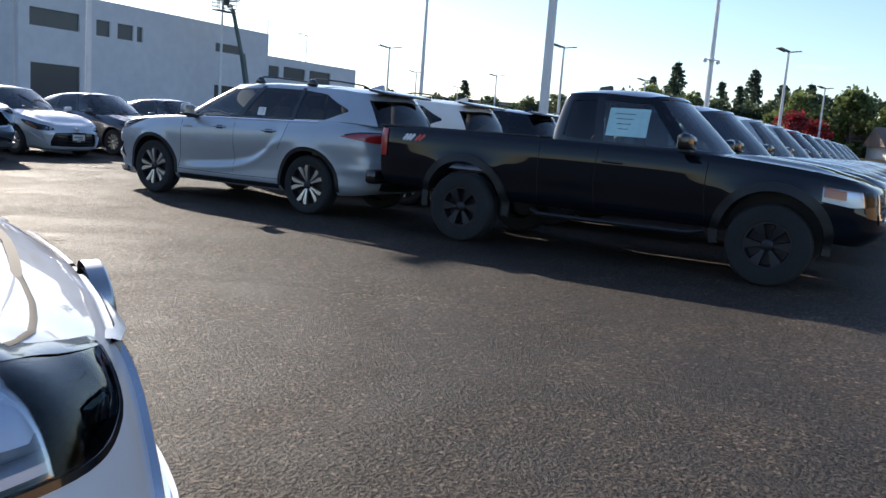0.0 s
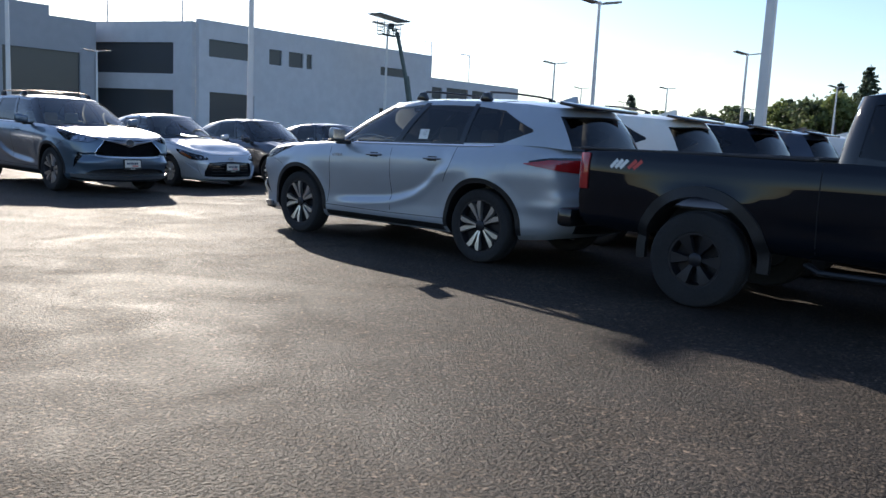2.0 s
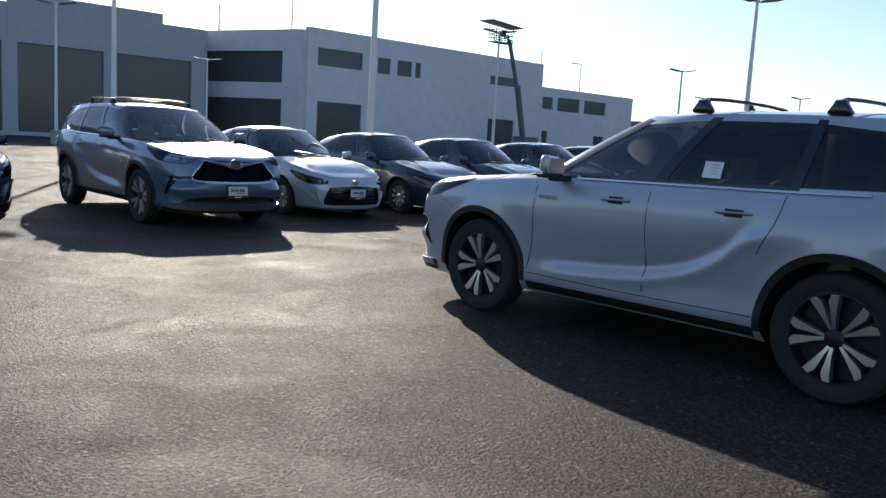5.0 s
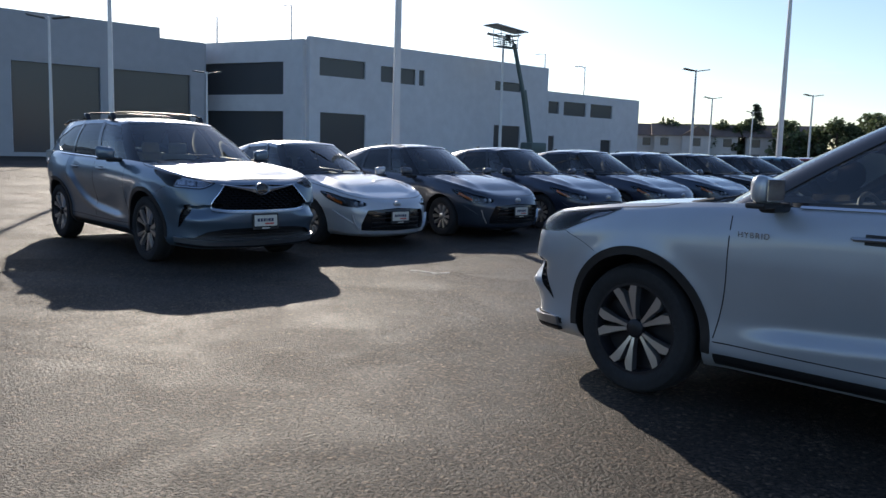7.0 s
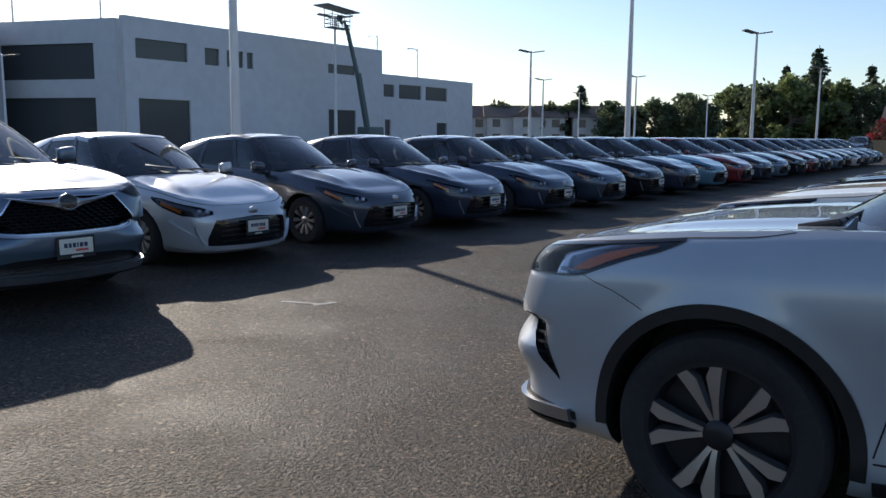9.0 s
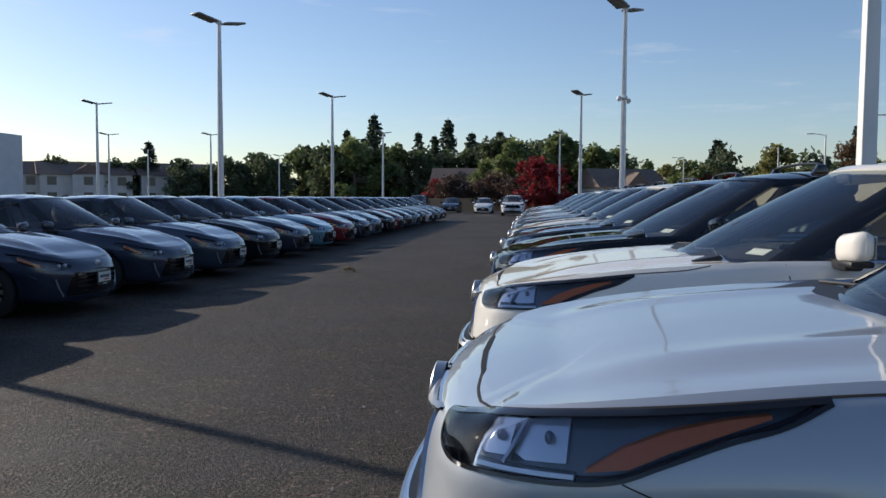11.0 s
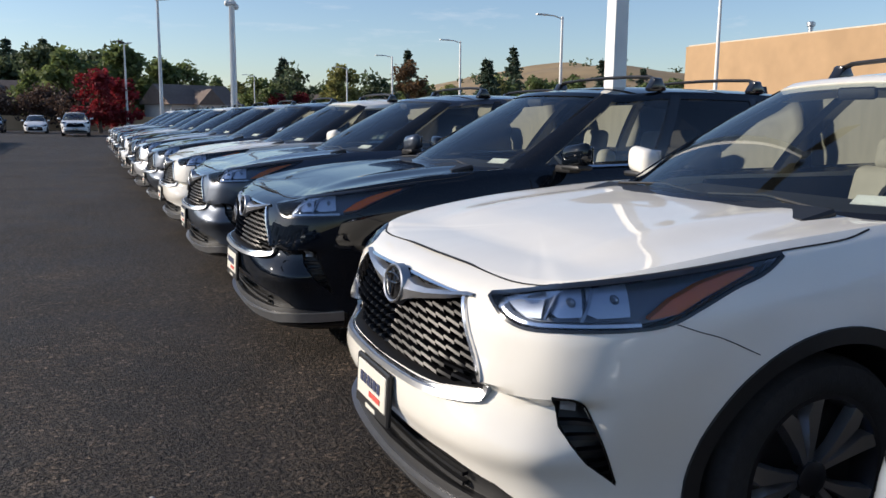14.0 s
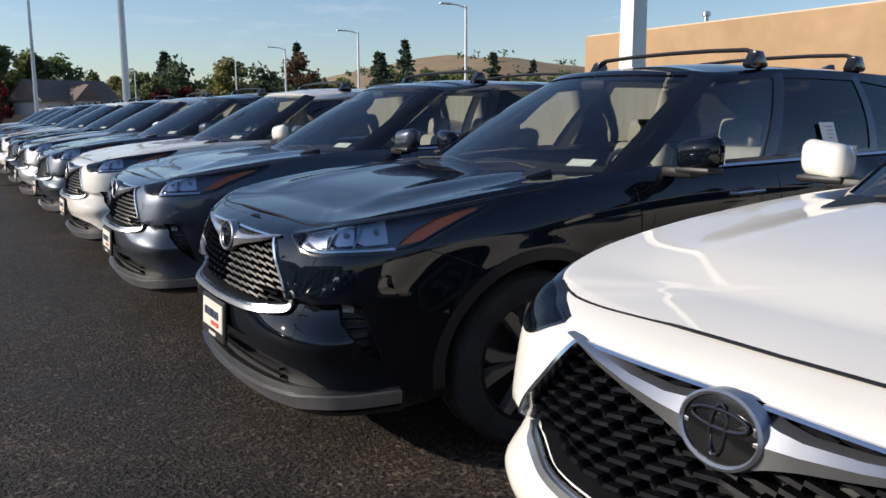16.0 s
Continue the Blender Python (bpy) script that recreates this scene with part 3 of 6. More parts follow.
def seat(parent, x, y, z, mat):
    st = new("car_seat", None)
    st.parent = parent
    st.location = (x, y, z)
    part("backrest", box_bm(0.14, 0.48, 0.62, pose(-0.1, 0, 0.06, 0, -14, 0), 0.06, 3), mat, st)
    part("headrest", box_bm(0.10, 0.26, 0.17, pose(-0.17, 0, 0.43, 0, -10, 0), 0.045, 3), mat, st)
    return st


def plate(parent, p, w, rz=0, tilt=0):
    pl = new("number_plate", None)
    pl.parent = parent
    pl.matrix_local = Matrix.Translation(p) @ pose(0, 0, 0, 0, tilt, rz)
    part("plate_frame", box_bm(0.018, w + 0.03, 0.185, None, 0.006, 1), TRIM, pl, "black plastic dealer frame")
    part("plate_card", box_bm(0.008, w - 0.012, 0.125, pose(0.008, 0, 0.012), 0.003, 1), PLATE, pl)
    for yy, ww in ((-0.095, 0.028), (-0.058, 0.026), (-0.020, 0.027), (0.010, 0.012), (0.042, 0.03), (0.082, 0.028)):
        part("letter_bar", box_bm(0.004, ww, 0.036, pose(0.0128, yy, 0.02)), INK, pl)
    part("letter_bar", box_bm(0.004, 0.11, 0.018, pose(0.0128, 0.045, -0.022)), REDINK, pl)
    part("letter_bar", box_bm(0.004, 0.10, 0.014, pose(0.0095, 0, -0.073)), PLATE, pl)
    return pl


def body_shell(sh, thing, mats, cutters, careful=False):
    V, F, I = sh.tub()
    me = carve("body", V, F, I, mats, cutters, careful)
    return part("body", me, None, thing)


def recolour(thing, mat, swap):
    """Gives the painted parts of a copied vehicle their own paint."""
    for o in thing.children_recursive:
        for s in o.material_slots:
            if s.material == swap:
                s.link = "OBJECT"
                s.material = mat


BASE = PAINT["silver_blue"]


def ease(t):
    t = min(max(t, 0.0), 1.0)
    return t * t * (3 - 2 * t)


SWOOSH = curve([(-0.4, 0.47), (-0.9, 0.50), (-1.5, 0.555), (-1.85, 0.635), (-2.1, 0.76), (-2.32, 0.93), (-2.6, 1.0)])


def suv_relief(x, z):
    """How far the doors are hollowed above the line that sweeps from the sill up to the rear haunch, and the bumper below the cheek."""
    if x > 0.6:
        d = z - 0.705 - 0.25 * max(x - 0.95, 0)
        return 0.050 * ease(-d / 0.028) * ease((d + 0.17) / 0.14) * ease((1.062 - x) / 0.05) * ease((x - 0.70) / 0.12)
    d = z - SWOOSH(x)
    span = ease((-0.55 - x) / 0.4) * ease((x + 2.50) / 0.25)
    return span * (0.040 * ease((d + 0.06) / 0.12) * math.exp(-max(d - 0.03, 0) / 0.19) - 0.014 * math.exp(-((d + 0.05) / 0.05) ** 2))


def build_suv():
    """A seven-seat SUV. Front axle at x = 0, rear axle at -2.85."""
    car = new("suv", None)
    sh = Shell(
        outline=[(1.075, 0), (1.065, 0.25), (1.035, 0.48), (0.975, 0.67), (0.85, 0.82), (0.605, 0.91), (0.2, 0.945), (-0.6, 0.955), (-1.5, 0.955), (-2.4, 0.96), (-3.0, 0.95), (-3.42, 0.90), (-3.68, 0.79), (-3.85, 0.56), (-3.92, 0.3), (-3.94, 0)],
        zbot=[(1.06, 0.21), (0.4, 0.23), (-0.5, 0.25), (-2.2, 0.26), (-3.2, 0.28), (-4.0, 0.34)],
        ztop=[(1.06, 0.985), (0.86, 1.005), (0.53, 1.055), (0.13, 1.105), (-0.5, 1.15), (-1.5, 1.175), (-2.5, 1.195), (-3.3, 1.22), (-4.0, 1.20)],
        front=[(0, 0.15), (0.05, 0.075), (0.12, 0.045), (0.2, 0.055), (0.3, 0.035), (0.4, 0.005), (0.5, 0.0), (0.62, 0.02), (0.75, 0.045), (0.88, 0.075), (0.95, 0.115), (1, 0.21)],
        side=[(0, 0.13), (0.06, 0.075), (0.14, 0.05), (0.26, 0.05), (0.4, 0.035), (0.55, 0.012), (0.68, 0.0), (0.8, 0.005), (0.9, 0.03), (0.96, 0.06), (1, 0.105)],
        rear=[(0, 0.18), (0.1, 0.06), (0.25, 0.0), (0.45, 0.0), (0.55, 0.05), (0.75, 0.08), (0.9, 0.10), (1, 0.14)],
        centre=[(0.65, 1.025), (0.38, 1.085), (0.0, 1.13), (-0.2, 1.145), (-0.5, 1.16), (-4, 1.18)],
        axles=(0, -2.85), arch=(0.44, 0.385), bulges=((-2.75, 0.93, 0.55, 0.13, 0.028), (-0.05, 0.92, 0.5, 0.12, 0.016), (0.90, 0.530, 0.12, 0.055, 0.018), (-3.55, 0.62, 0.2, 0.07, 0.02)), cabin=(-0.36, -3.75), floor=0.82, crease=0.010, grid=(168, 46), relief=suv_relief)
    ax, ay, P = sh.at_x, sh.at_y, sh.point
    # openings: wheel arches, grille, lamps, lower intake, fog pods
    lamp_lo = [(0.563, 0.947), (0.600, 0.932), (0.735, 0.886), (0.902, 0.892), (1.083, 0.899), (1.189, 0.914), (1.276, 0.949), (1.395, 0.997), (1.500, 1.030), (1.590, 1.074)]
    lamp_hi = [(0.563, 0.951), (0.706, 0.972), (0.794, 0.986), (1.077, 1.020), (1.247, 1.038), (1.420, 1.058), (1.590, 1.079)]
    g_lo = [(-0.622, 0.700), (-0.600, 0.676), (-0.43, 0.658), (0, 0.650), (0.43, 0.658), (0.600, 0.676), (0.622, 0.700)]
    g_hi = [(-0.622, 0.715), (-0.602, 0.762), (-0.534, 0.838), (-0.465, 0.925), (-0.28, 0.934), (0, 0.940), (0.28, 0.934), (0.465, 0.925), (0.534, 0.838), (0.602, 0.762), (0.622, 0.715)]
    i_lo = [(-ay(0.78), 0.345), (-ay(0.6), 0.335), (0, 0.325), (ay(0.6), 0.335), (ay(0.78), 0.345)]
    i_hi = [(-ay(0.78), 0.352), (-ay(0.66), 0.412), (-ay(0.45), 0.442), (0, 0.452), (ay(0.45), 0.442), (ay(0.66), 0.412), (ay(0.78), 0.352)]
    f_lo = [(0.862, 0.690), (0.881, 0.620), (0.967, 0.520), (1.062, 0.448)]
    f_hi = [(0.862, 0.716), (0.942, 0.702), (0.996, 0.610), (1.062, 0.455)]
    cut = [sh.patch(g_lo, g_hi, -0.07, 0.05), sh.patch(i_lo, i_hi, -0.05, 0.05)]
    for s in (1, -1):
        cut += [sh.patch(lamp_lo, lamp_hi, -0.06, 0.05, side=s), sh.patch(f_lo, f_hi, -0.045, 0.05, side=s)]
        for x in (0, -2.85):
            cut.append(cylinder_y(x, 0.385, 0.44, s * 0.58, s * 1.3))
    body_shell(sh, car, (BASE, TRIM), cut)
    # grille
    gr = new("grille", None)
    gr.parent = car
    part("mesh_backing", sh.patch(g_lo, g_hi, -0.066, -0.058), GRILLEBLACK, gr)
    edge = curve([(0.66, 0.585), (0.70, 0.612), (0.76, 0.595), (0.84, 0.525), (0.93, 0.455)])
    for k in range(10):
        z0 = 0.672 + 0.0265 * k
        half = edge(z0)
        m = 121
        bm = bmesh.new()
        rows = []
        for i in range(m):
            y = -half + 2 * half * i / (m - 1)
            u = (abs(y) * 13.5 + 0.5 * (k % 2)) % 1.0
            w = 1 - 2 * u
            z = z0 + 0.0085 * w
            rows.append([bm.verts.new(P(y, z - 0.013, -0.052)), bm.verts.new(P(y, z + 0.001, -0.018 - 0.014 * u)), bm.verts.new(P(y, z + 0.009, -0.020 - 0.014 * u)), bm.verts.new(P(y, z + 0.010, -0.052))])
        for r, q in zip(rows, rows[1:]):
            for j in range(3):
                bm.faces.new((r[j], q[j], q[j + 1], r[j + 1]))
        part("grille_bar", bm, GRILLEBLACK, gr)
    rim_half = [(0.462, 0.930), (0.490, 0.895), (0.538, 0.834), (0.606, 0.758), (0.626, 0.706), (0.600, 0.668), (0.43, 0.650), (0.2, 0.645), (0, 0.643)]
    rim_line = [(-a, z) for a, z in rim_half] + rim_half[-2::-1]
    part("grille_surround", sh.band(rim_line, 0.013, -0.03, 0.010, n=110), CHROME, gr, "satin chrome surround")
    part("grille_lip", sh.band([(a, z - 0.012) for a, z in rim_line if z < 0.72], 0.018, -0.02, 0.020, n=70), SATIN, gr, "thick satin lower lip")
    for s in (1, -1):
        part("grille_top_strip", sh.band([(0.055, 0.936), (0.28, 0.932), (0.462, 0.930)], 0.006, -0.02, 0.008, side=s, n=16), CHROME, gr)
        wing = [(0.505, 0.934), (0.46, 0.929), (0.36, 0.913), (0.25, 0.897), (0.15, 0.886), (0.10, 0.882), (0.07, 0.880)]
        bm = bmesh.new()
        rows = []
        for (a, z), h in zip(wing, (0.004, 0.009, 0.014, 0.018, 0.026, 0.036, 0.046)):
            rows.append([bm.verts.new(P(a * s, z - h, -0.03)), bm.verts.new(P(a * s, z - h * 0.9, 0.002)), bm.verts.new(P(a * s, z + h * 0.1, 0.016)), bm.verts.new(P(a * s, z + h * 0.85, 0.010)), bm.verts.new(P(a * s, z + h, -0.02))])
        for r, q in zip(rows, rows[1:]):
            for j in range(4):
                bm.faces.new((r[j], q[j], q[j + 1], r[j + 1]))
        bmesh.ops.recalc_face_normals(bm, faces=bm.faces[:])
        part("grille_wing", bm, SATIN, gr)
    c = P(0.0, 0.885, 0.006)
    em = new("emblem", None)
    em.parent = car
    em.matrix_local = Matrix.Translation(c) @ pose(0, 0, 0, 0, -9, 0)
    ring = bmesh.new()
    nn = 40
    rr = []
    for k in range(nn):
        t = 2 * math.pi * k / nn
        rr.append([ring.verts.new((dx, (0.083 + q) * math.cos(t), (0.062 + q) * math.sin(t))) for dx, q in ((-0.02, -0.005), (0.010, -0.004), (0.014, 0.001), (0.010, 0.006), (-0.02, 0.009))])
    for k in range(nn):
        for j in range(4):
            ring.faces.new((rr[k][j], rr[k][j + 1], rr[(k + 1) % nn][j + 1], rr[(k + 1) % nn][j]))
    part("emblem_ring", ring, SATIN, em)
    disc = lathe_bm([(0.078, -0.01), (0.078, 0.006), (0.03, 0.011)], 32, "X")
    bmesh.ops.scale(disc, vec=(1, 1, 0.74), verts=disc.verts[:])
    part("emblem_disc", disc, GLOSS, em)
    for half_y, half_z, oz in ((0.060, 0.016, 0.018), (0.016, 0.044, 0.0)):
        loop = [(0.012, half_y * math.cos(2 * math.pi * k / 28), oz + half_z * math.sin(2 * math.pi * k / 28)) for k in range(29)]
        part("emblem_line", tube_bm(loop, 0.0035, 6), DARKCHROME, em)
    # lower bumper
    part("intake_backing", sh.patch(i_lo, i_hi, -0.046, -0.038), TRIM, car)
    for zz in (0.365, 0.395):
        part("intake_bar", sh.band([(-ay(0.5), zz - 0.012), (0, zz), (ay(0.5), zz - 0.012)], 0.012, -0.03, -0.008, n=20), TRIM, car)
    part("lower_valance", sh.patch([(-ax(0.60), 0.30), (-ay(0.6), 0.262), (0, 0.25), (ay(0.6), 0.262), (ax(0.60), 0.30)], [(-ax(0.60), 0.335), (-ay(0.75), 0.355), (-ay(0.6), 0.342), (0, 0.332), (ay(0.6), 0.342), (ay(0.75), 0.355), (ax(0.60), 0.335)], -0.01, 0.006), TRIM, car)
    part("skid_strip", sh.band([(-ax(0.62), 0.318), (-ay(0.75), 0.300), (-ay(0.6), 0.284), (0, 0.268), (ay(0.6), 0.284), (ay(0.75), 0.300), (ax(0.62), 0.318)], 0.055, -0.01, 0.030, n=54), SATIN, car, "satin silver skid strip")
    part("skid_strip_lower", sh.band([(-ax(0.62), 0.266), (-ay(0.6), 0.246), (0, 0.232), (ay(0.6), 0.246), (ax(0.62), 0.266)], 0.022, -0.01, 0.034, n=44), TRIM, car)
    plate(car, P(0, 0.518, 0.018), 0.305, 0, -3)
    # lamps, pods, seams and handles on both flanks
    for s in (1, -1):
        hl = new("headlight", None)
        hl.parent = car
        part("housing", sh.patch(lamp_lo, lamp_hi, -0.058, -0.048, side=s), LAMPDARK, hl)
        part("lens", sh.patch(lamp_lo, lamp_hi, -0.004, 0.002, side=s), LENS, hl)
        part("lens_rim", sh.band(lamp_lo, 0.008, -0.03, 0.003, side=s, n=40), GLOSS, hl)
        part("lens_rim", sh.band(lamp_hi, 0.010, -0.03, 0.003, side=s, n=40), GLOSS, hl)
        part("turn_signal", sh.patch([(1.130, 0.922), (1.212, 0.935), (1.293, 0.972), (1.400, 1.012), (1.480, 1.040)], [(1.130, 0.926), (1.201, 0.972), (1.293, 1.008), (1.400, 1.034), (1.480, 1.046)], -0.034, -0.010, side=s), AMBER, hl, "amber side marker")
        # reflector bowls behind slanted fins, and the running light along the lower edge
        for a0, a1, z0, z1 in ((0.84, 0.945, 0.922, 0.985), (0.96, 1.085, 0.926, 1.004)):
            part("reflector", sh.patch([(a0, z0 + 0.004), (a0 + 0.03, z0 - 0.006), (a1, z0)], [(a0, z1 - 0.012), (a0 + 0.03, z1 - 0.004), (a1, z1 + 0.008)], -0.05, -0.032, m=4, side=s), REFLECTOR, hl)
            part("divider", sh.band([(a0 - 0.02, 0.912), (a0, 0.950), (a0 + 0.02, z1)], 0.008, -0.05, -0.016, side=s, n=8), LAMPGREY, hl)
            bm = bmesh.new()
            bmesh.ops.create_uvsphere(bm, u_segments=14, v_segments=8, radius=0.017)
            bmesh.ops.transform(bm, matrix=Matrix.Translation(P((a0 * 0.35 + a1 * 0.65) * s, (z0 + z1) / 2 + 0.004, -0.031)) @ Matrix.Diagonal((0.6, 1.2, 0.8, 1)), verts=bm.verts[:])
            part("bulb", bm, LAMPGREY, hl)
        part("inner_reflector", sh.patch([(0.63, 0.938), (0.74, 0.905), (0.80, 0.908)], [(0.63, 0.948), (0.74, 0.966), (0.80, 0.974)], -0.046, -0.034, m=4, side=s), LAMPGREY, hl)
        part("light_bar", sh.band([(0.600, 0.940), (0.735, 0.898), (0.902, 0.903), (1.106, 0.910)], 0.009, -0.035, -0.010, side=s, n=24), REFLECTOR, hl)
        part("light_bar", sh.band([(0.600, 0.950), (0.800, 0.978), (1.071, 1.012), (1.358, 1.046)], 0.005, -0.035, -0.012, side=s, n=24), REFLECTOR, hl)
        fp = new("fog_lamp_pod", None)
        fp.parent = car
        part("pod_backing", sh.patch(f_lo, f_hi, -0.043, -0.036, side=s), TRIM, fp)
        for t in (0.30, 0.45, 0.60, 0.75, 0.88):
            zz = 0.705 - 0.245 * t
            a0 = float(np.interp(-zz, [-p[1] for p in f_lo], [p[0] for p in f_lo])) + 0.004
            a1 = float(np.interp(-zz, [-p[1] for p in f_hi[1:]], [p[0] for p in f_hi[1:]])) - 0.003
            part("pod_bar", sh.band([(a0, zz - 0.004), (a1, zz)], 0.011, -0.035, -0.006, side=s, n=5), GRILLEBLACK, fp)
        part("pod_lamp", sh.patch([(0.886, 0.660), (0.935, 0.658)], [(0.886, 0.698), (0.925, 0.694)], -0.036, -0.016, m=4, side=s), LAMPGREY, fp)
        part("pod_rim", sh.band([(0.866, 0.712), (0.942, 0.700), (0.996, 0.610), (1.059, 0.458)], 0.007, -0.02, 0.003, side=s, n=20), GLOSS, fp)
        part("hood_seam", sh.band([(0.0, 0.989), (0.2, 0.988), (0.41, 0.983), (0.58, 0.980), (0.73, 0.985), (0.80, 0.991)], 0.0022, -0.012, 0.0035, side=s, n=40), GAP, car)
        part("hood_seam", sh.band([(0.800, 0.991), (1.083, 1.0255), (1.358, 1.0565), (1.590, 1.083), (1.830, 1.104), (1.960, 1.128)], 0.004, -0.01, 0.001, side=s, n=40), GAP, car)
        part("bumper_seam", sh.band([(1.201, 0.912), (1.270, 0.888), (1.344, 0.865), (1.462, 0.812)], 0.003, -0.01, 0.001, side=s), GAP, car)
        part("door_seam", sh.band([(ax(-0.56), 1.14), (ax(-0.575), 0.95), (ax(-0.56), 0.7), (ax(-0.50), 0.42)], 0.006, -0.01, 0.0012, side=s), GAP, car)
        part("door_seam", sh.band([(ax(-1.56), 1.165), (ax(-1.56), 0.8), (ax(-1.55), 0.42)], 0.006, -0.01, 0.0012, side=s), GAP, car)
        part("door_seam", sh.band([(ax(-2.49), 1.185), (ax(-2.46), 1.0), (ax(-2.36), 0.80)], 0.006, -0.01, 0.0012, side=s), GAP, car)
        part("sill_seam", sh.band([(ax(-0.50), 0.40), (ax(-1.4), 0.395), (ax(-2.35), 0.41)], 0.006, -0.01, 0.0012, side=s, n=20), GAP, car)
        part("sill_trim", sh.patch([(ax(-0.50), 0.27), (ax(-2.36), 0.28)], [(ax(-0.50), 0.335), (ax(-2.36), 0.345)], -0.02, 0.008, side=s), TRIM, car)
        part("waist_strip", sh.band([(ax(-0.90), 1.157), (ax(-1.7), 1.172), (ax(-2.5), 1.188), (ax(-2.95), 1.203)], 0.012, -0.02, 0.016, side=s, n=30), CHROME, car)
        fcap = [(ax(-2.98), 0.94), (ax(-3.15), 0.94)]
        part("fuel_flap", sh.patch(fcap, [(ax(-2.98), 1.06), (ax(-3.15), 1.06)], -0.01, 0.0022, side=s), BASE, car) if s > 0 else None
        for hx in (-1.30, -2.18):
            dh = new("door_handle", None)
            dh.parent = car
            p0, p1 = P(ax(hx + 0.10) * s, 1.03, 0.022), P(ax(hx - 0.10) * s, 1.035, 0.022)
            part("grip", tube_bm([P(ax(hx + 0.115) * s, 1.03, -0.005), p0, p1, P(ax(hx - 0.115) * s, 1.035, -0.005)], 0.013, 8, 0.75), SATIN, dh)
            # flat dark patch painted for the shade behind the grip; no hollow is cut
            part("recess", sh.patch([(ax(hx + 0.06), 1.005), (ax(hx - 0.06), 1.005)], [(ax(hx + 0.06), 1.055), (ax(hx - 0.06), 1.055)], -0.004, 0.001, side=s), TRIM, dh)
        tl = new("tail_light", None)
        tl.parent = car
        part("red_lens", sh.patch([(ax(-3.35), 1.04), (ax(-3.7), 0.985), (ay(0.45, True), 0.96)], [(ax(-3.35), 1.048), (ax(-3.6), 1.09), (ay(0.45, True), 1.10)], -0.02, 0.014, side=s), REDLENS, tl)
        part("dark_lens", sh.band([(ax(-3.40), 1.062), (ax(-3.62), 1.10), (ay(0.45, True), 1.112)], 0.022, -0.02, 0.013, side=s), GLOSS, tl)
        wing_mirror(car, -0.80, 0.90, 1.205, s, BASE, 0.92)
        for x in (0, -2.85):
            arc = [(x + 0.462 * math.cos(q), 0.385 + 0.462 * math.sin(q)) for q in np.linspace(-0.12, math.pi + 0.12, 25)]
            part("arch_trim", sh.band([(ax(u), w) for u, w in arc], 0.05, -0.03, 0.009, side=s, n=40), TRIM, car)
            wheel(car, x, s * 0.825, 0.382, 0.235, 0.268, "pairs", s)
    # rear bumper and tailgate
    for s in (1, -1):
        part("rear_bumper_trim", sh.patch([(ay(0.62, True), 0.38), (sh.length, 0.36)], [(ay(0.62, True), 0.50), (sh.length, 0.58)], -0.01, 0.016, side=s), TRIM, car)
    # upper body
    keys = [
        ((-0.20, 0, 1.145), (-1.16, 0, 1.65), 0.03, 0.95, "glass"),
        # body-coloured pillar made gloss black: its dark reflection is put into the colour
        ((-0.47, 0.775, 1.13), (-1.30, 0.555, 1.632), 0.04, 0.95, "pillar_a"),
        ((-0.68, 0.845, 1.145), (-1.42, 0.615, 1.622), 0.05, 0.89, "glass"),
        ((-1.52, 0.850, 1.172), (-1.84, 0.635, 1.65), 0.05, 0.90, "pillar"),
        ((-1.62, 0.850, 1.174), (-1.92, 0.637, 1.652), 0.05, 0.90, "glass"),
        ((-2.46, 0.850, 1.19), (-2.52, 0.64, 1.65), 0.05, 0.89, "pillar"),
        ((-2.53, 0.850, 1.19), (-2.58, 0.64, 1.648), 0.05, 0.89, "glass_low"),
        ((-3.02, 0.842, 1.202), (-2.90, 0.632, 1.638), 0.06, 0.82, "glass_low"),
        ((-3.42, 0.815, 1.215), (-3.13, 0.615, 1.628), 0.33, 0.40, "paint"),
        ((-3.74, 0.680, 1.195), (-3.46, 0.56, 1.60), 0.06, 0.80, "glass"),
        ((-3.88, 0, 1.19), (-3.62, 0, 1.625), 0.06, 0.80, "end"),
    ]
    keys = [(b, t, lo, hi, "pillar" if k == "pillar_a" else k) for b, t, lo, hi, k in keys]
    cb = Cabin(keys, [(-0.9, 1.62), (-1.18, 1.655), (-1.8, 1.70), (-2.6, 1.70), (-3.3, 1.665), (-3.7, 1.62)])
    cb.build(car, (BASE, BASE, GLOSS), {0: GLASS, 2: GLASS, 4: TINT, 6: TINT, 7: TINT, 9: TINT}, {0: "windshield", 2: "front_door_window", 4: "rear_door_window", 6: "quarter_window", 7: "quarter_window", 9: "rear_window"})
    # spoiler, antenna fin, roof bars
    part("spoiler", box_bm(0.30, 1.10, 0.035, pose(-3.62, 0, 1.628, 0, -9, 0), 0.015, 2), GLOSS, car)
    fin = bmesh.new()
    vs = [fin.verts.new(p) for p in ((-3.10, 0.03, 1.68), (-3.34, 0.035, 1.66), (-3.34, -0.035, 1.66), (-3.10, -0.03, 1.68), (-3.30, 0.006, 1.745), (-3.34, 0.006, 1.745), (-3.34, -0.006, 1.745), (-3.30, -0.006, 1.745))]
    for f in ((0, 1, 2, 3), (4, 7, 6, 5), (0, 4, 5, 1), (1, 5, 6, 2), (2, 6, 7, 3), (3, 7, 4, 0)):
        fin.faces.new([vs[k] for k in f])
    part("antenna_fin", fin, BASE, car)
    rack = new("roof_rack", None)
    rack.parent = car
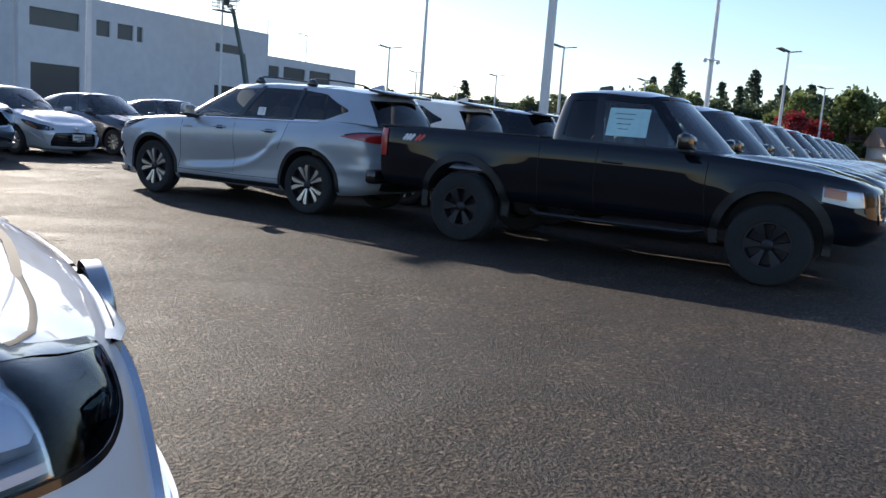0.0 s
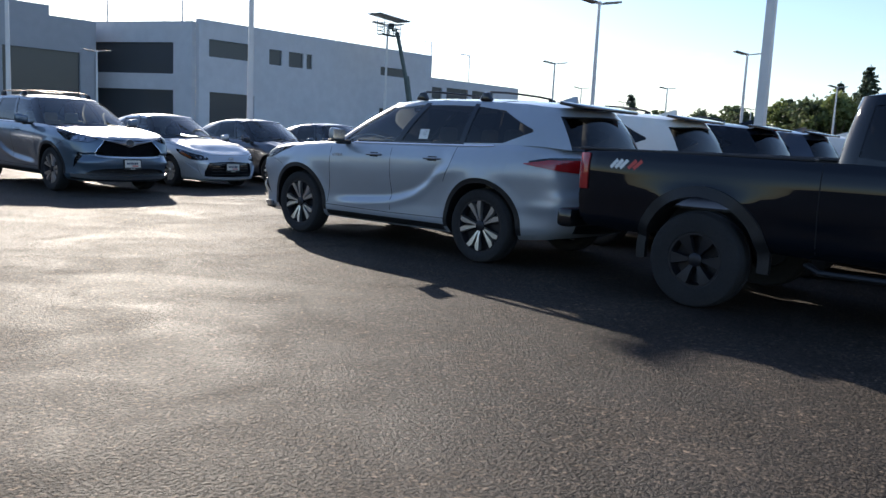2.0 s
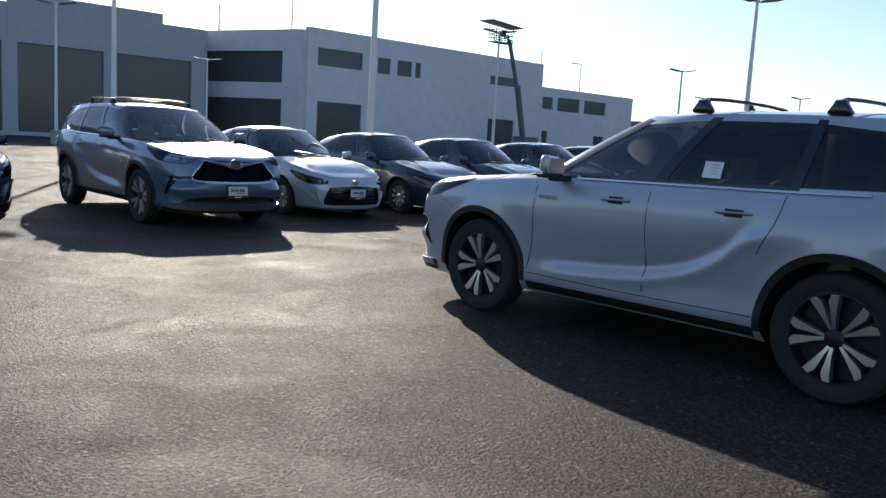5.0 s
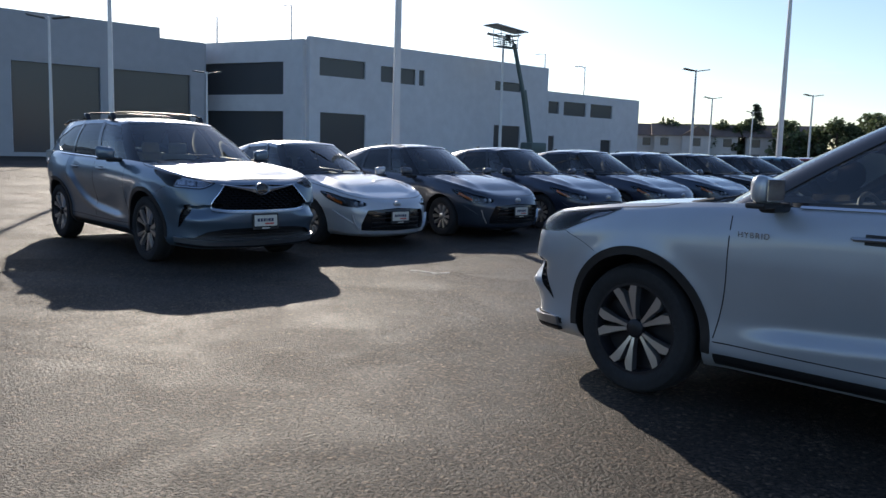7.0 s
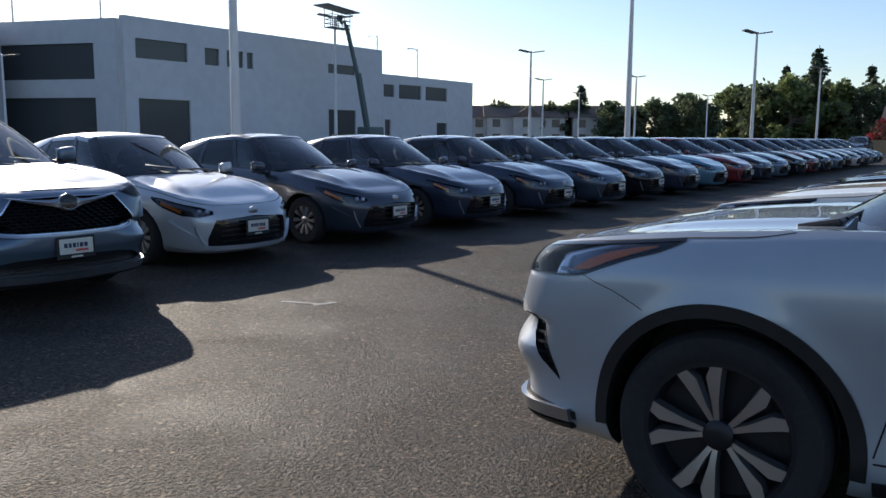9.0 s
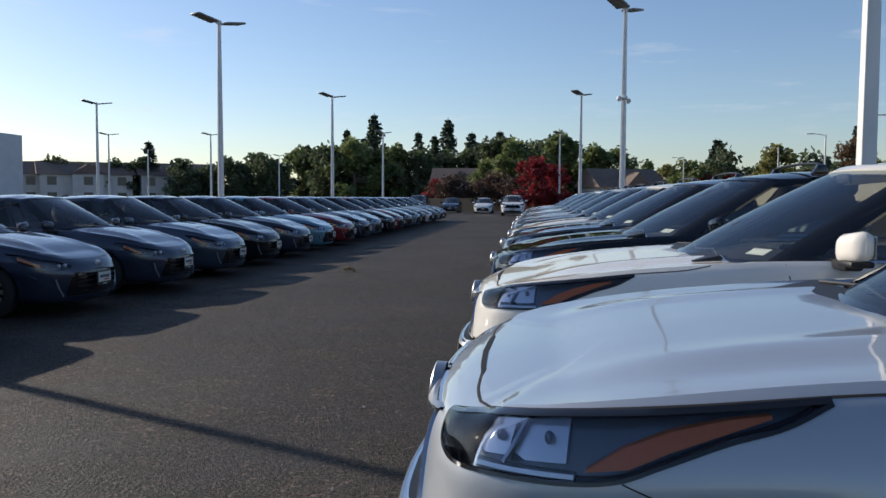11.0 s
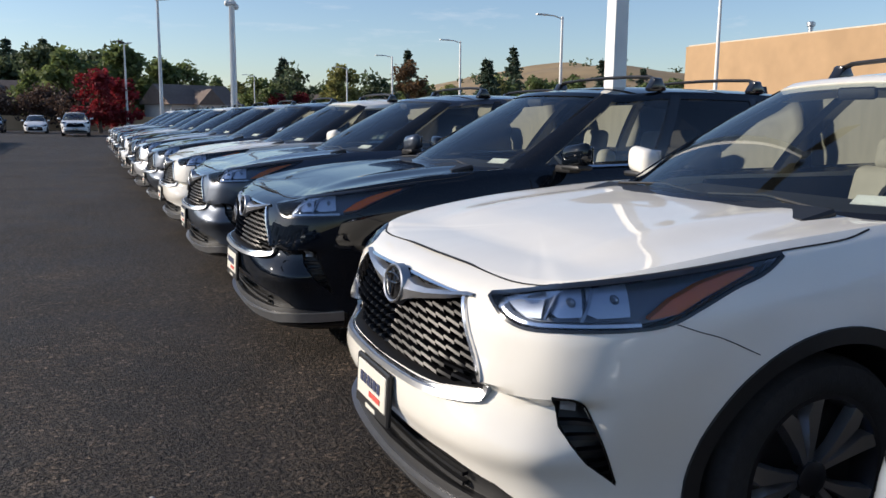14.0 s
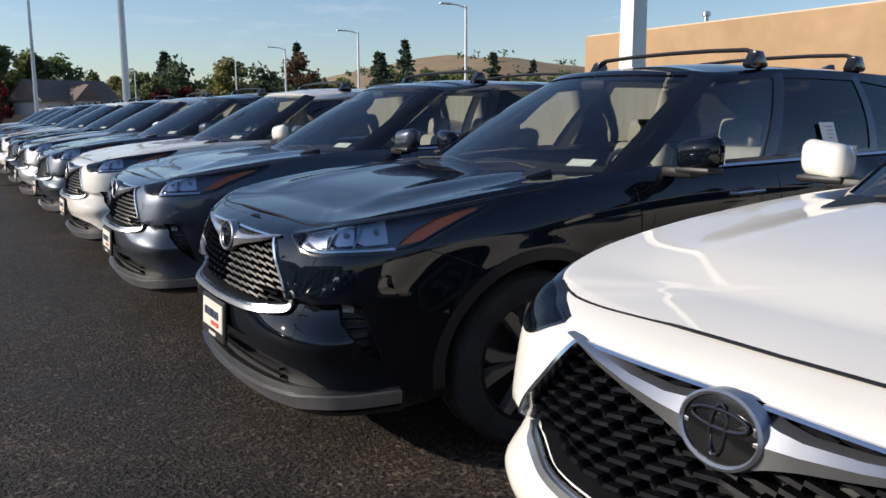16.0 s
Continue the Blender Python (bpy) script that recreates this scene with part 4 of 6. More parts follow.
    for x in (-1.72, -2.62):
        part("cross_bar", tube_bm([(x, -0.62, 1.73), (x, -0.55, 1.752), (x, -0.3, 1.762), (x, 0, 1.765), (x, 0.3, 1.762), (x, 0.55, 1.752), (x, 0.62, 1.73)], 0.022, 8, 0.55), TRIM, rack)
        for s in (1, -1):
            bm = box_bm(0.15, 0.07, 0.095, pose(x, s * 0.615, 1.698), 0.022, 2)
            for v in bm.verts:
                if v.co.z > 1.70:
                    v.co.x = x + (v.co.x - x) * 0.5
            part("rack_foot", bm, GLOSS, rack)
    # cabin
    part("dashboard", box_bm(0.46, 1.42, 0.26, pose(-0.70, 0, 1.00, 0, 6, 0), 0.07, 3), CABIN, car)
    wl = bmesh.new()
    nn = 24
    pts = [(-1.08 + 0.06 * math.sin(2 * math.pi * k / nn), 0.37 + 0.18 * math.cos(2 * math.pi * k / nn), 1.06 + 0.16 * math.sin(2 * math.pi * k / nn)) for k in range(nn + 1)]
    part("steering_wheel", tube_bm(pts, 0.015, 6), CABIN, car)
    for x in (-1.75, -2.65):
        for y in (0.38, -0.38):
            seat(car, x, y, 0.86, BEIGE)
    for s in (1, -1):
        part("door_card", box_bm(1.5, 0.03, 0.3, pose(-1.75, s * 0.80, 1.0), 0.01, 1), CABIN, car)
    part("interior_mirror", box_bm(0.03, 0.20, 0.055, pose(-1.12, 0, 1.575, 0, 10, 0), 0.02, 2), CABIN, car)
    # wipers and the paper tag behind the windshield
    for y0, y1 in ((0.55, 0.05), (-0.02, -0.55)):
        part("wiper", tube_bm([(-0.31, y0, 1.158), (-0.34, (y0 + y1) / 2, 1.178), (-0.29, y1, 1.165)], 0.007, 6), TRIM, car)
    part("cowl", box_bm(0.16, 1.30, 0.03, pose(-0.235, 0, 1.135, 0, 12, 0), 0.01, 1), TRIM, car)
    w0, w1 = cb.spot(cb.cols[8], 0.12), cb.spot(cb.cols[8], 0.3)
    up = (w1 - w0).normalized()
    sd = (cb.spot(cb.cols[9], 0.12) - cb.spot(cb.cols[7], 0.12)).normalized()
    nm = up.cross(sd).normalized()
    m3 = Matrix((sd, up, nm)).transposed().to_4x4()
    if nm.x < 0:
        nm = -nm
    part("price_tag", box_bm(0.12, 0.055, 0.003, Matrix.Translation(w0 - nm * 0.018 + up * 0.02) @ m3), PAPER, car, "white paper tag behind the glass")
    return car, sh, cb


def build_hatchback():
    """A low five-door hybrid hatchback. Front axle at x = 0, rear axle at -2.70."""
    car = new("hatchback", None)
    sh = Shell(
        outline=[(0.95, 0), (0.935, 0.25), (0.87, 0.48), (0.74, 0.66), (0.5, 0.79), (0.15, 0.855), (-0.6, 0.87), (-1.6, 0.875), (-2.4, 0.875), (-2.95, 0.84), (-3.35, 0.70), (-3.55, 0.42), (-3.61, 0)],
        zbot=[(1.0, 0.15), (0.3, 0.17), (-2.0, 0.18), (-3.7, 0.28)],
        ztop=[(1.0, 0.70), (0.8, 0.735), (0.5, 0.80), (0.1, 0.875), (-0.5, 0.935), (-1.5, 0.975), (-2.6, 1.02), (-3.7, 1.01)],
        front=[(0, 0.12), (0.06, 0.05), (0.2, 0.02), (0.4, 0.0), (0.6, 0.0), (0.75, 0.03), (0.88, 0.08), (0.96, 0.15), (1, 0.23)],
        side=[(0, 0.12), (0.07, 0.06), (0.2, 0.035), (0.4, 0.02), (0.6, 0.0), (0.78, 0.0), (0.9, 0.03), (0.96, 0.06), (1, 0.10)],
        rear=[(0, 0.2), (0.15, 0.05), (0.4, 0.0), (0.7, 0.02), (0.9, 0.06), (1, 0.12)],
        centre=[(0.6, 0.775), (0.35, 0.86), (0.0, 0.935), (-0.4, 0.985), (-4, 0.99)],
        axles=(0, -2.70), arch=(0.365, 0.315), bulges=((-2.6, 0.80, 0.5, 0.12, 0.025),), cabin=(-0.55, -3.4), floor=0.65, grid=(60, 18))
    ax, ay, P = sh.at_x, sh.at_y, sh.point
    lamp_lo = [(ay(0.50), 0.585), (ay(0.62), 0.56), (ax(0.62), 0.575), (ax(0.38), 0.665), (ax(0.22), 0.755)]
    lamp_hi = [(ay(0.50), 0.62), (ay(0.62), 0.665), (ax(0.62), 0.70), (ax(0.38), 0.755), (ax(0.22), 0.775)]
    i_lo = [(-ay(0.56), 0.245), (0, 0.235), (ay(0.56), 0.245)]
    i_hi = [(-ay(0.56), 0.33), (-ay(0.48), 0.525), (0, 0.555), (ay(0.48), 0.525), (ay(0.56), 0.33)]
    cut = [sh.patch(i_lo, i_hi, -0.05, 0.05)]
    for s in (1, -1):
        cut.append(sh.patch(lamp_lo, lamp_hi, -0.05, 0.05, side=s))
        for x in (0, -2.70):
            cut.append(cylinder_y(x, 0.315, 0.365, s * 0.52, s * 1.2, 40))
    body_shell(sh, car, (BASE, TRIM), cut)
    part("intake_backing", sh.patch(i_lo, i_hi, -0.046, -0.036), GLOSS, car)
    for zz in (0.29, 0.35, 0.41, 0.47):
        part("intake_bar", sh.band([(-ay(0.42), zz), (0, zz + 0.008), (ay(0.42), zz)], 0.014, -0.03, -0.005, n=16), TRIM, car)
    em = lathe_bm([(0.065, -0.01), (0.065, 0.01), (0.05, 0.016)], 24, "X")
    bmesh.ops.transform(em, matrix=Matrix.Translation(P(0, 0.605, 0.0)) @ Matrix.Diagonal((1, 1, 0.7, 1)), verts=em.verts[:])
    part("emblem", em, SATIN, car)
    plate(car, P(0, 0.43, 0.03), 0.305, 0, 0)
    for s in (1, -1):
        hl = new("headlight", None)
        hl.parent = car
        part("housing", sh.patch(lamp_lo, lamp_hi, -0.048, -0.04, side=s), GLOSS, hl)
        part("lens", sh.patch(lamp_lo, lamp_hi, -0.004, 0.002, side=s), LENS, hl)
        part("turn_signal", sh.patch([(ax(0.60), 0.60), (ax(0.36), 0.69)], [(ax(0.60), 0.63), (ax(0.36), 0.73)], -0.03, -0.012, side=s), AMBER, hl)
        for yy in (0.56, 0.63):
            bm = bmesh.new()
            bmesh.ops.create_uvsphere(bm, u_segments=12, v_segments=8, radius=0.03)
            bmesh.ops.translate(bm, vec=P(ay(yy) * s, 0.615, -0.03), verts=bm.verts[:])
            part("projector", bm, REFLECTOR, hl)
        # bumper blade beside the intake
        part("bumper_blade", sh.patch([(ay(0.54), 0.20), (ay(0.66), 0.19), (ax(0.48), 0.24)], [(ay(0.54), 0.23), (ay(0.66), 0.36), (ax(0.48), 0.52)], -0.01, 0.028, side=s), BASE, car)
        part("daylight_strip", sh.band([(ay(0.60), 0.25), (ay(0.64), 0.36), (ay(0.66), 0.46)], 0.018, -0.01, 0.034, side=s), SATIN, car)
        part("hood_seam", sh.band([(0.0, 0.675), (ay(0.3), 0.678), (ay(0.55), 0.69), (ax(0.6), 0.745), (ax(0.3), 0.815), (ax(-0.2), 0.885)], 0.004, -0.01, 0.0012, side=s, n=36), GAP, car)
        for line in ([(-0.52, 0.92), (-0.52, 0.6), (-0.46, 0.30)], [(-1.42, 0.955), (-1.42, 0.6), (-1.42, 0.30)], [(-2.22, 0.99), (-2.2, 0.8), (-2.1, 0.62)]):
            part("door_seam", sh.band([(ax(x), z) for x, z in line], 0.006, -0.01, 0.0012, side=s), GAP, car)
        part("sill_trim", sh.patch([(ax(-0.42), 0.19), (ax(-2.28), 0.20)], [(ax(-0.42), 0.24), (ax(-2.28), 0.25)], -0.02, 0.006, side=s), TRIM, car)
        for hx in (-1.2, -2.0):
            dh = new("door_handle", None)
            dh.parent = car
            part("grip", tube_bm([P(ax(hx + 0.1) * s, 0.84, -0.005), P(ax(hx + 0.08) * s, 0.842, 0.02), P(ax(hx - 0.08) * s, 0.85, 0.02), P(ax(hx - 0.1) * s, 0.85, -0.005)], 0.012, 6, 0.8), BASE, dh)
        tl = new("tail_light", None)
        tl.parent = car
        part("red_lens", sh.patch([(ax(-3.15), 0.80), (ay(0.45, True), 0.62)], [(ax(-3.15), 0.98), (ay(0.45, True), 0.99)], -0.02, 0.012, side=s), REDLENS, tl)
        wing_mirror(car, -0.72, 0.80, 0.985, s, BASE, 0.85)
        for x in (0, -2.70):
            wheel(car, x, s * 0.755, 0.315, 0.20, 0.205, "multi", s)
    keys = [
        ((-0.28, 0, 0.985), (-1.25, 0, 1.435), 0.03, 0.95, "glass"),
        ((-0.70, 0.69, 0.945), (-1.36, 0.475, 1.415), 0.04, 0.95, "pillar"),
        ((-0.86, 0.755, 0.94), (-1.46, 0.53, 1.40), 0.06, 0.88, "glass"),
        ((-1.36, 0.765, 0.965), (-1.64, 0.545, 1.42), 0.06, 0.89, "pillar"),
        ((-1.44, 0.765, 0.97), (-1.70, 0.545, 1.42), 0.06, 0.89, "glass"),
        ((-2.18, 0.765, 1.0), (-2.20, 0.54, 1.395), 0.07, 0.87, "pillar"),
        ((-2.25, 0.765, 1.005), (-2.26, 0.54, 1.39), 0.08, 0.86, "glass"),
        ((-2.80, 0.735, 1.025), (-2.58, 0.52, 1.345), 0.38, 0.5, "paint"),
        ((-3.36, 0.56, 1.01), (-2.95, 0.47, 1.28), 0.08, 0.9, "glass"),
        ((-3.50, 0, 1.01), (-3.08, 0, 1.315), 0.08, 0.9, "end"),
    ]
    cb = Cabin(keys, [(-0.9, 1.40), (-1.25, 1.437), (-1.7, 1.47), (-2.2, 1.455), (-2.8, 1.37), (-3.1, 1.31)], 0.03, 5)
    cb.build(car, (BASE, BASE, GLOSS), {0: GLASS, 2: GLASS, 4: TINT, 6: TINT, 8: TINT}, {0: "windshield", 2: "front_door_window", 4: "rear_door_window", 6: "quarter_window", 8: "rear_window"})
    part("dashboard", box_bm(0.5, 1.25, 0.22, pose(-0.85, 0, 0.86, 0, 6, 0), 0.06, 2), CABIN, car)
    for x in (-1.65, -2.45):
        for y in (0.35, -0.35):
            seat(car, x, y, 0.66, CABIN)
    for y0, y1 in ((0.5, 0.0), (-0.05, -0.5)):
        part("wiper", tube_bm([(-0.36, y0, 1.0), (-0.42, (y0 + y1) / 2, 1.03), (-0.38, y1, 1.02)], 0.01, 5), TRIM, car)
    part("antenna_fin", box_bm(0.14, 0.03, 0.05, pose(-2.5, 0, 1.44, 0, -10, 0), 0.012, 1), GLOSS, car)
    return car, sh, cb


def build_pickup():
    """An extended-cab pickup. Front axle at x = 0, rear axle at -3.24."""
    car = new("pickup_truck", None)
    sh = Shell(
        outline=[(0.93, 0), (0.91, 0.35), (0.84, 0.6), (0.68, 0.78), (0.40, 0.89), (0.1, 0.92), (-0.6, 0.90), (-1.6, 0.90), (-3.0, 0.91), (-3.7, 0.905), (-4.15, 0.89), (-4.40, 0.84), (-4.45, 0.55), (-4.46, 0)],
        zbot=[(1.0, 0.42), (0.5, 0.46), (-0.6, 0.48), (-2.4, 0.50), (-4.5, 0.56)],
        ztop=[(1.0, 0.99), (0.7, 1.04), (0.3, 1.10), (-0.5, 1.17), (-1.5, 1.20), (-2.4, 1.21), (-4.5, 1.23)],
        front=[(0, 0.16), (0.1, 0.06), (0.25, 0.0), (0.45, 0.0), (0.6, 0.02), (0.85, 0.05), (0.95, 0.09), (1, 0.16)],
        side=[(0, 0.10), (0.1, 0.04), (0.3, 0.02), (0.5, 0.0), (0.75, 0.0), (0.9, 0.015), (0.97, 0.03), (1, 0.055)],
        rear=[(0, 0.1), (0.1, 0.02), (0.4, 0.0), (0.45, 0.03), (0.95, 0.035), (1, 0.05)],
        centre=[(0.5, 1.09), (0.2, 1.15), (-0.5, 1.20), (-5, 1.20)],
        axles=(0, -3.24), arch=(0.475, 0.40), bulges=((0.0, 0.86, 0.5, 0.12, 0.03), (-3.24, 0.88, 0.5, 0.12, 0.02)), cabin=(-0.7, -2.2), floor=0.9, grid=(72, 18))
    ax, ay, P = sh.at_x, sh.at_y, sh.point
    lamp_lo = [(ay(0.55), 0.82), (ax(0.66), 0.80), (ax(0.40), 0.84)]
    lamp_hi = [(ay(0.55), 0.93), (ax(0.66), 0.955), (ax(0.40), 0.98)]
    g_lo = [(-ay(0.52), 0.68), (0, 0.66), (ay(0.52), 0.68)]
    g_hi = [(-ay(0.52), 0.92), (0, 0.95), (ay(0.52), 0.92)]
    cut = [sh.patch(g_lo, g_hi, -0.06, 0.05), box_bm(1.93, 1.44, 0.9, pose(-3.42, 0, 1.22))]
    for s in (1, -1):
        cut.append(sh.patch(lamp_lo, lamp_hi, -0.05, 0.05, side=s))
        for x in (0, -3.24):
            cut.append(cylinder_y(x, 0.42, 0.475, s * 0.56, s * 1.3))
    body_shell(sh, car, (BASE, TRIM), cut, True)
    part("grille_backing", sh.patch(g_lo, g_hi, -0.056, -0.04), GLOSS, car)
    for zz in (0.72, 0.77, 0.82, 0.87):
        part("grille_bar", sh.band([(-ay(0.5), zz), (0, zz), (ay(0.5), zz)], 0.02, -0.035, -0.008, n=14), TRIM, car)
    part("grille_surround", sh.band([(-ay(0.53), 0.93), (-ay(0.53), 0.70), (-ay(0.45), 0.665), (0, 0.65), (ay(0.45), 0.665), (ay(0.53), 0.70), (ay(0.53), 0.93)], 0.03, -0.02, 0.012, n=50), CHROME, car)
    for s in (1, -1):
        hl = new("headlight", None)
        hl.parent = car
        part("housing", sh.patch(lamp_lo, lamp_hi, -0.048, -0.04, side=s), REFLECTOR, hl)
        part("lens", sh.patch(lamp_lo, lamp_hi, -0.004, 0.004, side=s), LENS, hl)
        part("turn_signal", sh.patch([(ax(0.60), 0.86), (ax(0.42), 0.88)], [(ax(0.60), 0.94), (ax(0.42), 0.965)], -0.03, -0.008, side=s), AMBER, hl)
        for cx in (0, -3.24):
            ring = [(cx + 0.515 * math.cos(t), 0.42 + 0.515 * math.sin(t)) for t in np.linspace(-0.15, math.pi + 0.15, 25)]
            part("arch_flare", sh.band([(ax(x), z) for x, z in ring], 0.085, -0.02, 0.025, side=s, n=40), TRIM, car)
            wheel(car, cx, s * 0.815, 0.39, 0.26, 0.215, "dark", s)
        for line in ([(-0.62, 1.15), (-0.63, 0.8), (-0.60, 0.52)], [(-1.72, 1.19), (-1.74, 0.8), (-1.72, 0.54)], [(-2.36, 1.2), (-2.36, 0.8), (-2.36, 0.54)]):
            part("door_seam", sh.band([(ax(x), z) for x, z in line], 0.007, -0.01, 0.0012, side=s), GAP, car)
        part("bed_rail_cap", box_bm(1.98, 0.10, 0.025, pose(-3.42, s * 0.80, 1.225, 0, 0, 0), 0.008, 1), TRIM, car)
        dh = new("door_handle", None)
        dh.parent = car
        part("grip", tube_bm([P(ax(-1.46) * s, 1.02, -0.005), P(ax(-1.48) * s, 1.02, 0.025), P(ax(-1.64) * s, 1.025, 0.025), P(ax(-1.66) * s, 1.025, -0.005)], 0.014, 6, 0.8), GLOSS, dh)
        part("tail_light", sh.patch([(ax(-4.28), 0.88), (ay(0.78, True), 0.88)], [(ax(-4.28), 1.19), (ay(0.78, True), 1.19)], -0.02, 0.014, side=s), REDLENS, car)
        part("side_step", tube_bm([(-0.62, s * 0.80, 0.44), (-0.75, s * 0.93, 0.42), (-2.3, s * 0.93, 0.42), (-2.42, s * 0.80, 0.45)], 0.035, 8, 0.7), TRIM, car)
        wing_mirror(car, -0.80, 0.88, 1.24, s, GLOSS, 1.05)
        # slanted bars of the off-road decal on the bed side
        for k, (dx, mat) in enumerate(((0.0, PAPER), (0.045, PAPER), (0.09, PAPER), (0.165, REDINK), (0.215, REDINK))):
            part("decal_bar", sh.band([(ax(-4.06 + dx), 1.075), (ax(-4.00 + dx * 1.05), 1.145)], 0.030, -0.002, 0.002, side=s, n=3), mat, car)
    part("rear_bumper", box_bm(0.16, 1.72, 0.17, pose(-4.52, 0, 0.60), 0.04, 2), GLOSS, car)
    part("tailgate_handle", box_bm(0.02, 0.24, 0.06, pose(-4.44, 0, 1.08), 0.01, 1), TRIM, car)
    keys = [
        ((-0.55, 0, 1.20), (-1.13, 0, 1.735), 0.03, 0.94, "glass"),
        ((-0.78, 0.73, 1.18), (-1.24, 0.57, 1.715), 0.04, 0.94, "paint"),
        ((-0.92, 0.805, 1.18), (-1.34, 0.63, 1.70), 0.05, 0.86, "glass"),
        ((-1.70, 0.815, 1.20), (-1.78, 0.65, 1.72), 0.05, 0.86, "pillar"),
        ((-1.80, 0.815, 1.20), (-1.86, 0.65, 1.72), 0.05, 0.86, "glass"),
        ((-2.16, 0.805, 1.21), (-2.10, 0.645, 1.71), 0.10, 0.84, "paint"),
        ((-2.31, 0.70, 1.21), (-2.22, 0.57, 1.70), 0.06, 0.82, "glass"),
        ((-2.34, 0, 1.21), (-2.25, 0, 1.73), 0.06, 0.82, "end"),
    ]
    cb = Cabin(keys, [(-1.0, 1.72), (-1.15, 1.74), (-1.6, 1.79), (-2.1, 1.77), (-2.3, 1.73)], 0.02, 5)
    cb.build(car, (BASE, BASE, GLOSS), {0: GLASS, 2: GLASS, 4: TINT, 6: TINT}, {0: "windshield", 2: "front_door_window", 4: "rear_door_window", 6: "rear_window"})
    part("dashboard", box_bm(0.4, 1.3, 0.24, pose(-0.98, 0, 1.06), 0.06, 2), CABIN, car)
    for y in (0.36, -0.36):
        seat(car, -1.7, y, 0.94, CABIN)
    part("antenna_fin", box_bm(0.16, 0.04, 0.06, pose(-2.0, 0, 1.80, 0, -10, 0), 0.015, 1), GLOSS, car)
    part("bed_liner", box_bm(1.90, 1.40, 0.02, pose(-3.42, 0, 0.785)), TRIM, car)
    return car, sh, cb


# ---- ground ----
gm = bmesh.new()
bmesh.ops.create_grid(gm, x_segments=8, y_segments=8, size=700)
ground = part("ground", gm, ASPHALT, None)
tagged(ground, "worn dark grey asphalt of the car lot", "ground", kind="structure")

# ---- the rows of vehicles ----
SUV, SUV_SHELL, SUV_CABIN = build_suv()
HATCH, HATCH_SHELL, HATCH_CABIN = build_hatchback()
TRUCK, TRUCK_SHELL, TRUCK_CABIN = build_pickup()


def park(model, x, y, rz, colour, label, category, group):
    ob = copy_thing(model, pose(x, y, 0, 0, 0, rz))
    if PAINT[colour] is not BASE:
        recolour(ob, PAINT[colour], BASE)
    tagged(ob, label, category, group)
    return ob


rng = random.Random(7)
SUV_ROW = [("silver_blue", -8.96, 9.78), ("pearl_white", -9.02, 12.29), ("black", -9.05, 15.01), ("dark_grey", -9.06, 17.68), ("pearl_white", -9.05, 20.3), ("dark_grey", -9.06, 22.95),
           ("silver", -9.1, 25.4), ("black", -9.08, 28.0), ("white", -9.1, 30.6), ("blue_grey", -9.0, 33.2), ("black", -9.05, 35.8), ("silver", -9.0, 38.4), ("dark_grey", -9.0, 41.0), ("white", -9.0, 43.6)]
for colour, x, y in SUV_ROW:
    park(SUV, x, y, 180 + rng.uniform(-0.5, 0.5), colour, f"{colour.replace('_', ' ')} SUV with roof rack, parked in a long row", "suv", "SUVs parked in the right row")
HATCH_COLOURS = ["silver", "dark_grey", "navy", "navy", "blue_grey", "black", "navy", "light_blue", "red", "navy", "steel_blue", "black", "red", "navy", "steel_blue", "black", "silver", "navy", "steel_blue", "blue_grey"]
for k, colour in enumerate(HATCH_COLOURS):
    park(HATCH, -16.05 + rng.uniform(-0.06, 0.06), 12.2 + 2.45 * k, rng.uniform(-0.6, 0.6), colour, f"{colour.replace('_', ' ')} hatchback parked in a long row", "hatchback", "hatchbacks parked in the far row")
park(SUV, -15.55, 9.65, 0.5, "steel_blue", "blue-grey SUV with chrome-edged grille, glinting in low sun", "suv", "SUVs parked in the far row")
park(HATCH, -17.1, 6.6, 0, "navy", "dark blue hatchback beside a blue-grey SUV", "hatchback", "hatchbacks parked in the far row")
park(HATCH, -17.2, 4.0, 0, "blue_grey", "blue-grey hatchback parked at the end of a row", "hatchback", "hatchbacks parked in the far row")
park(TRUCK, -0.42, 9.42, 0, "black", "black pickup truck with extended cab and black wheels", "pickup truck", "pickups parked tail to tail with the SUVs")
for k, colour in enumerate(("dark_grey", "silver", "silver", "red", "black", "white", "silver", "steel_blue", "white", "black")):
    park(TRUCK, -0.42, 12.0 + 2.55 * k, rng.uniform(-0.5, 0.5), colour, f"{colour.replace('_', ' ')} pickup truck parked in a row", "pickup truck", "pickups parked tail to tail with the SUVs")
park(SUV, -1.113, 0.549, 62, "white", "white SUV parked askew at the mouth of the aisle", "suv", "")
for model, x, y, rz, colour, kind in ((SUV, -11.3, 74.0, -90, "white", "suv"), (HATCH, -14.3, 84.0, -90, "white", "hatchback"), (HATCH, -17.6, 86.0, -90, "navy", "hatchback"), (SUV, -20.8, 85.0, -90, "dark_grey", "suv"), (HATCH, -24.5, 86.0, -90, "silver", "hatchback")):
    park(model, x, y, rz, colour, f"{colour.replace('_', ' ')} {kind} standing across the far end of the aisle", kind, "cars at the end of the aisle")


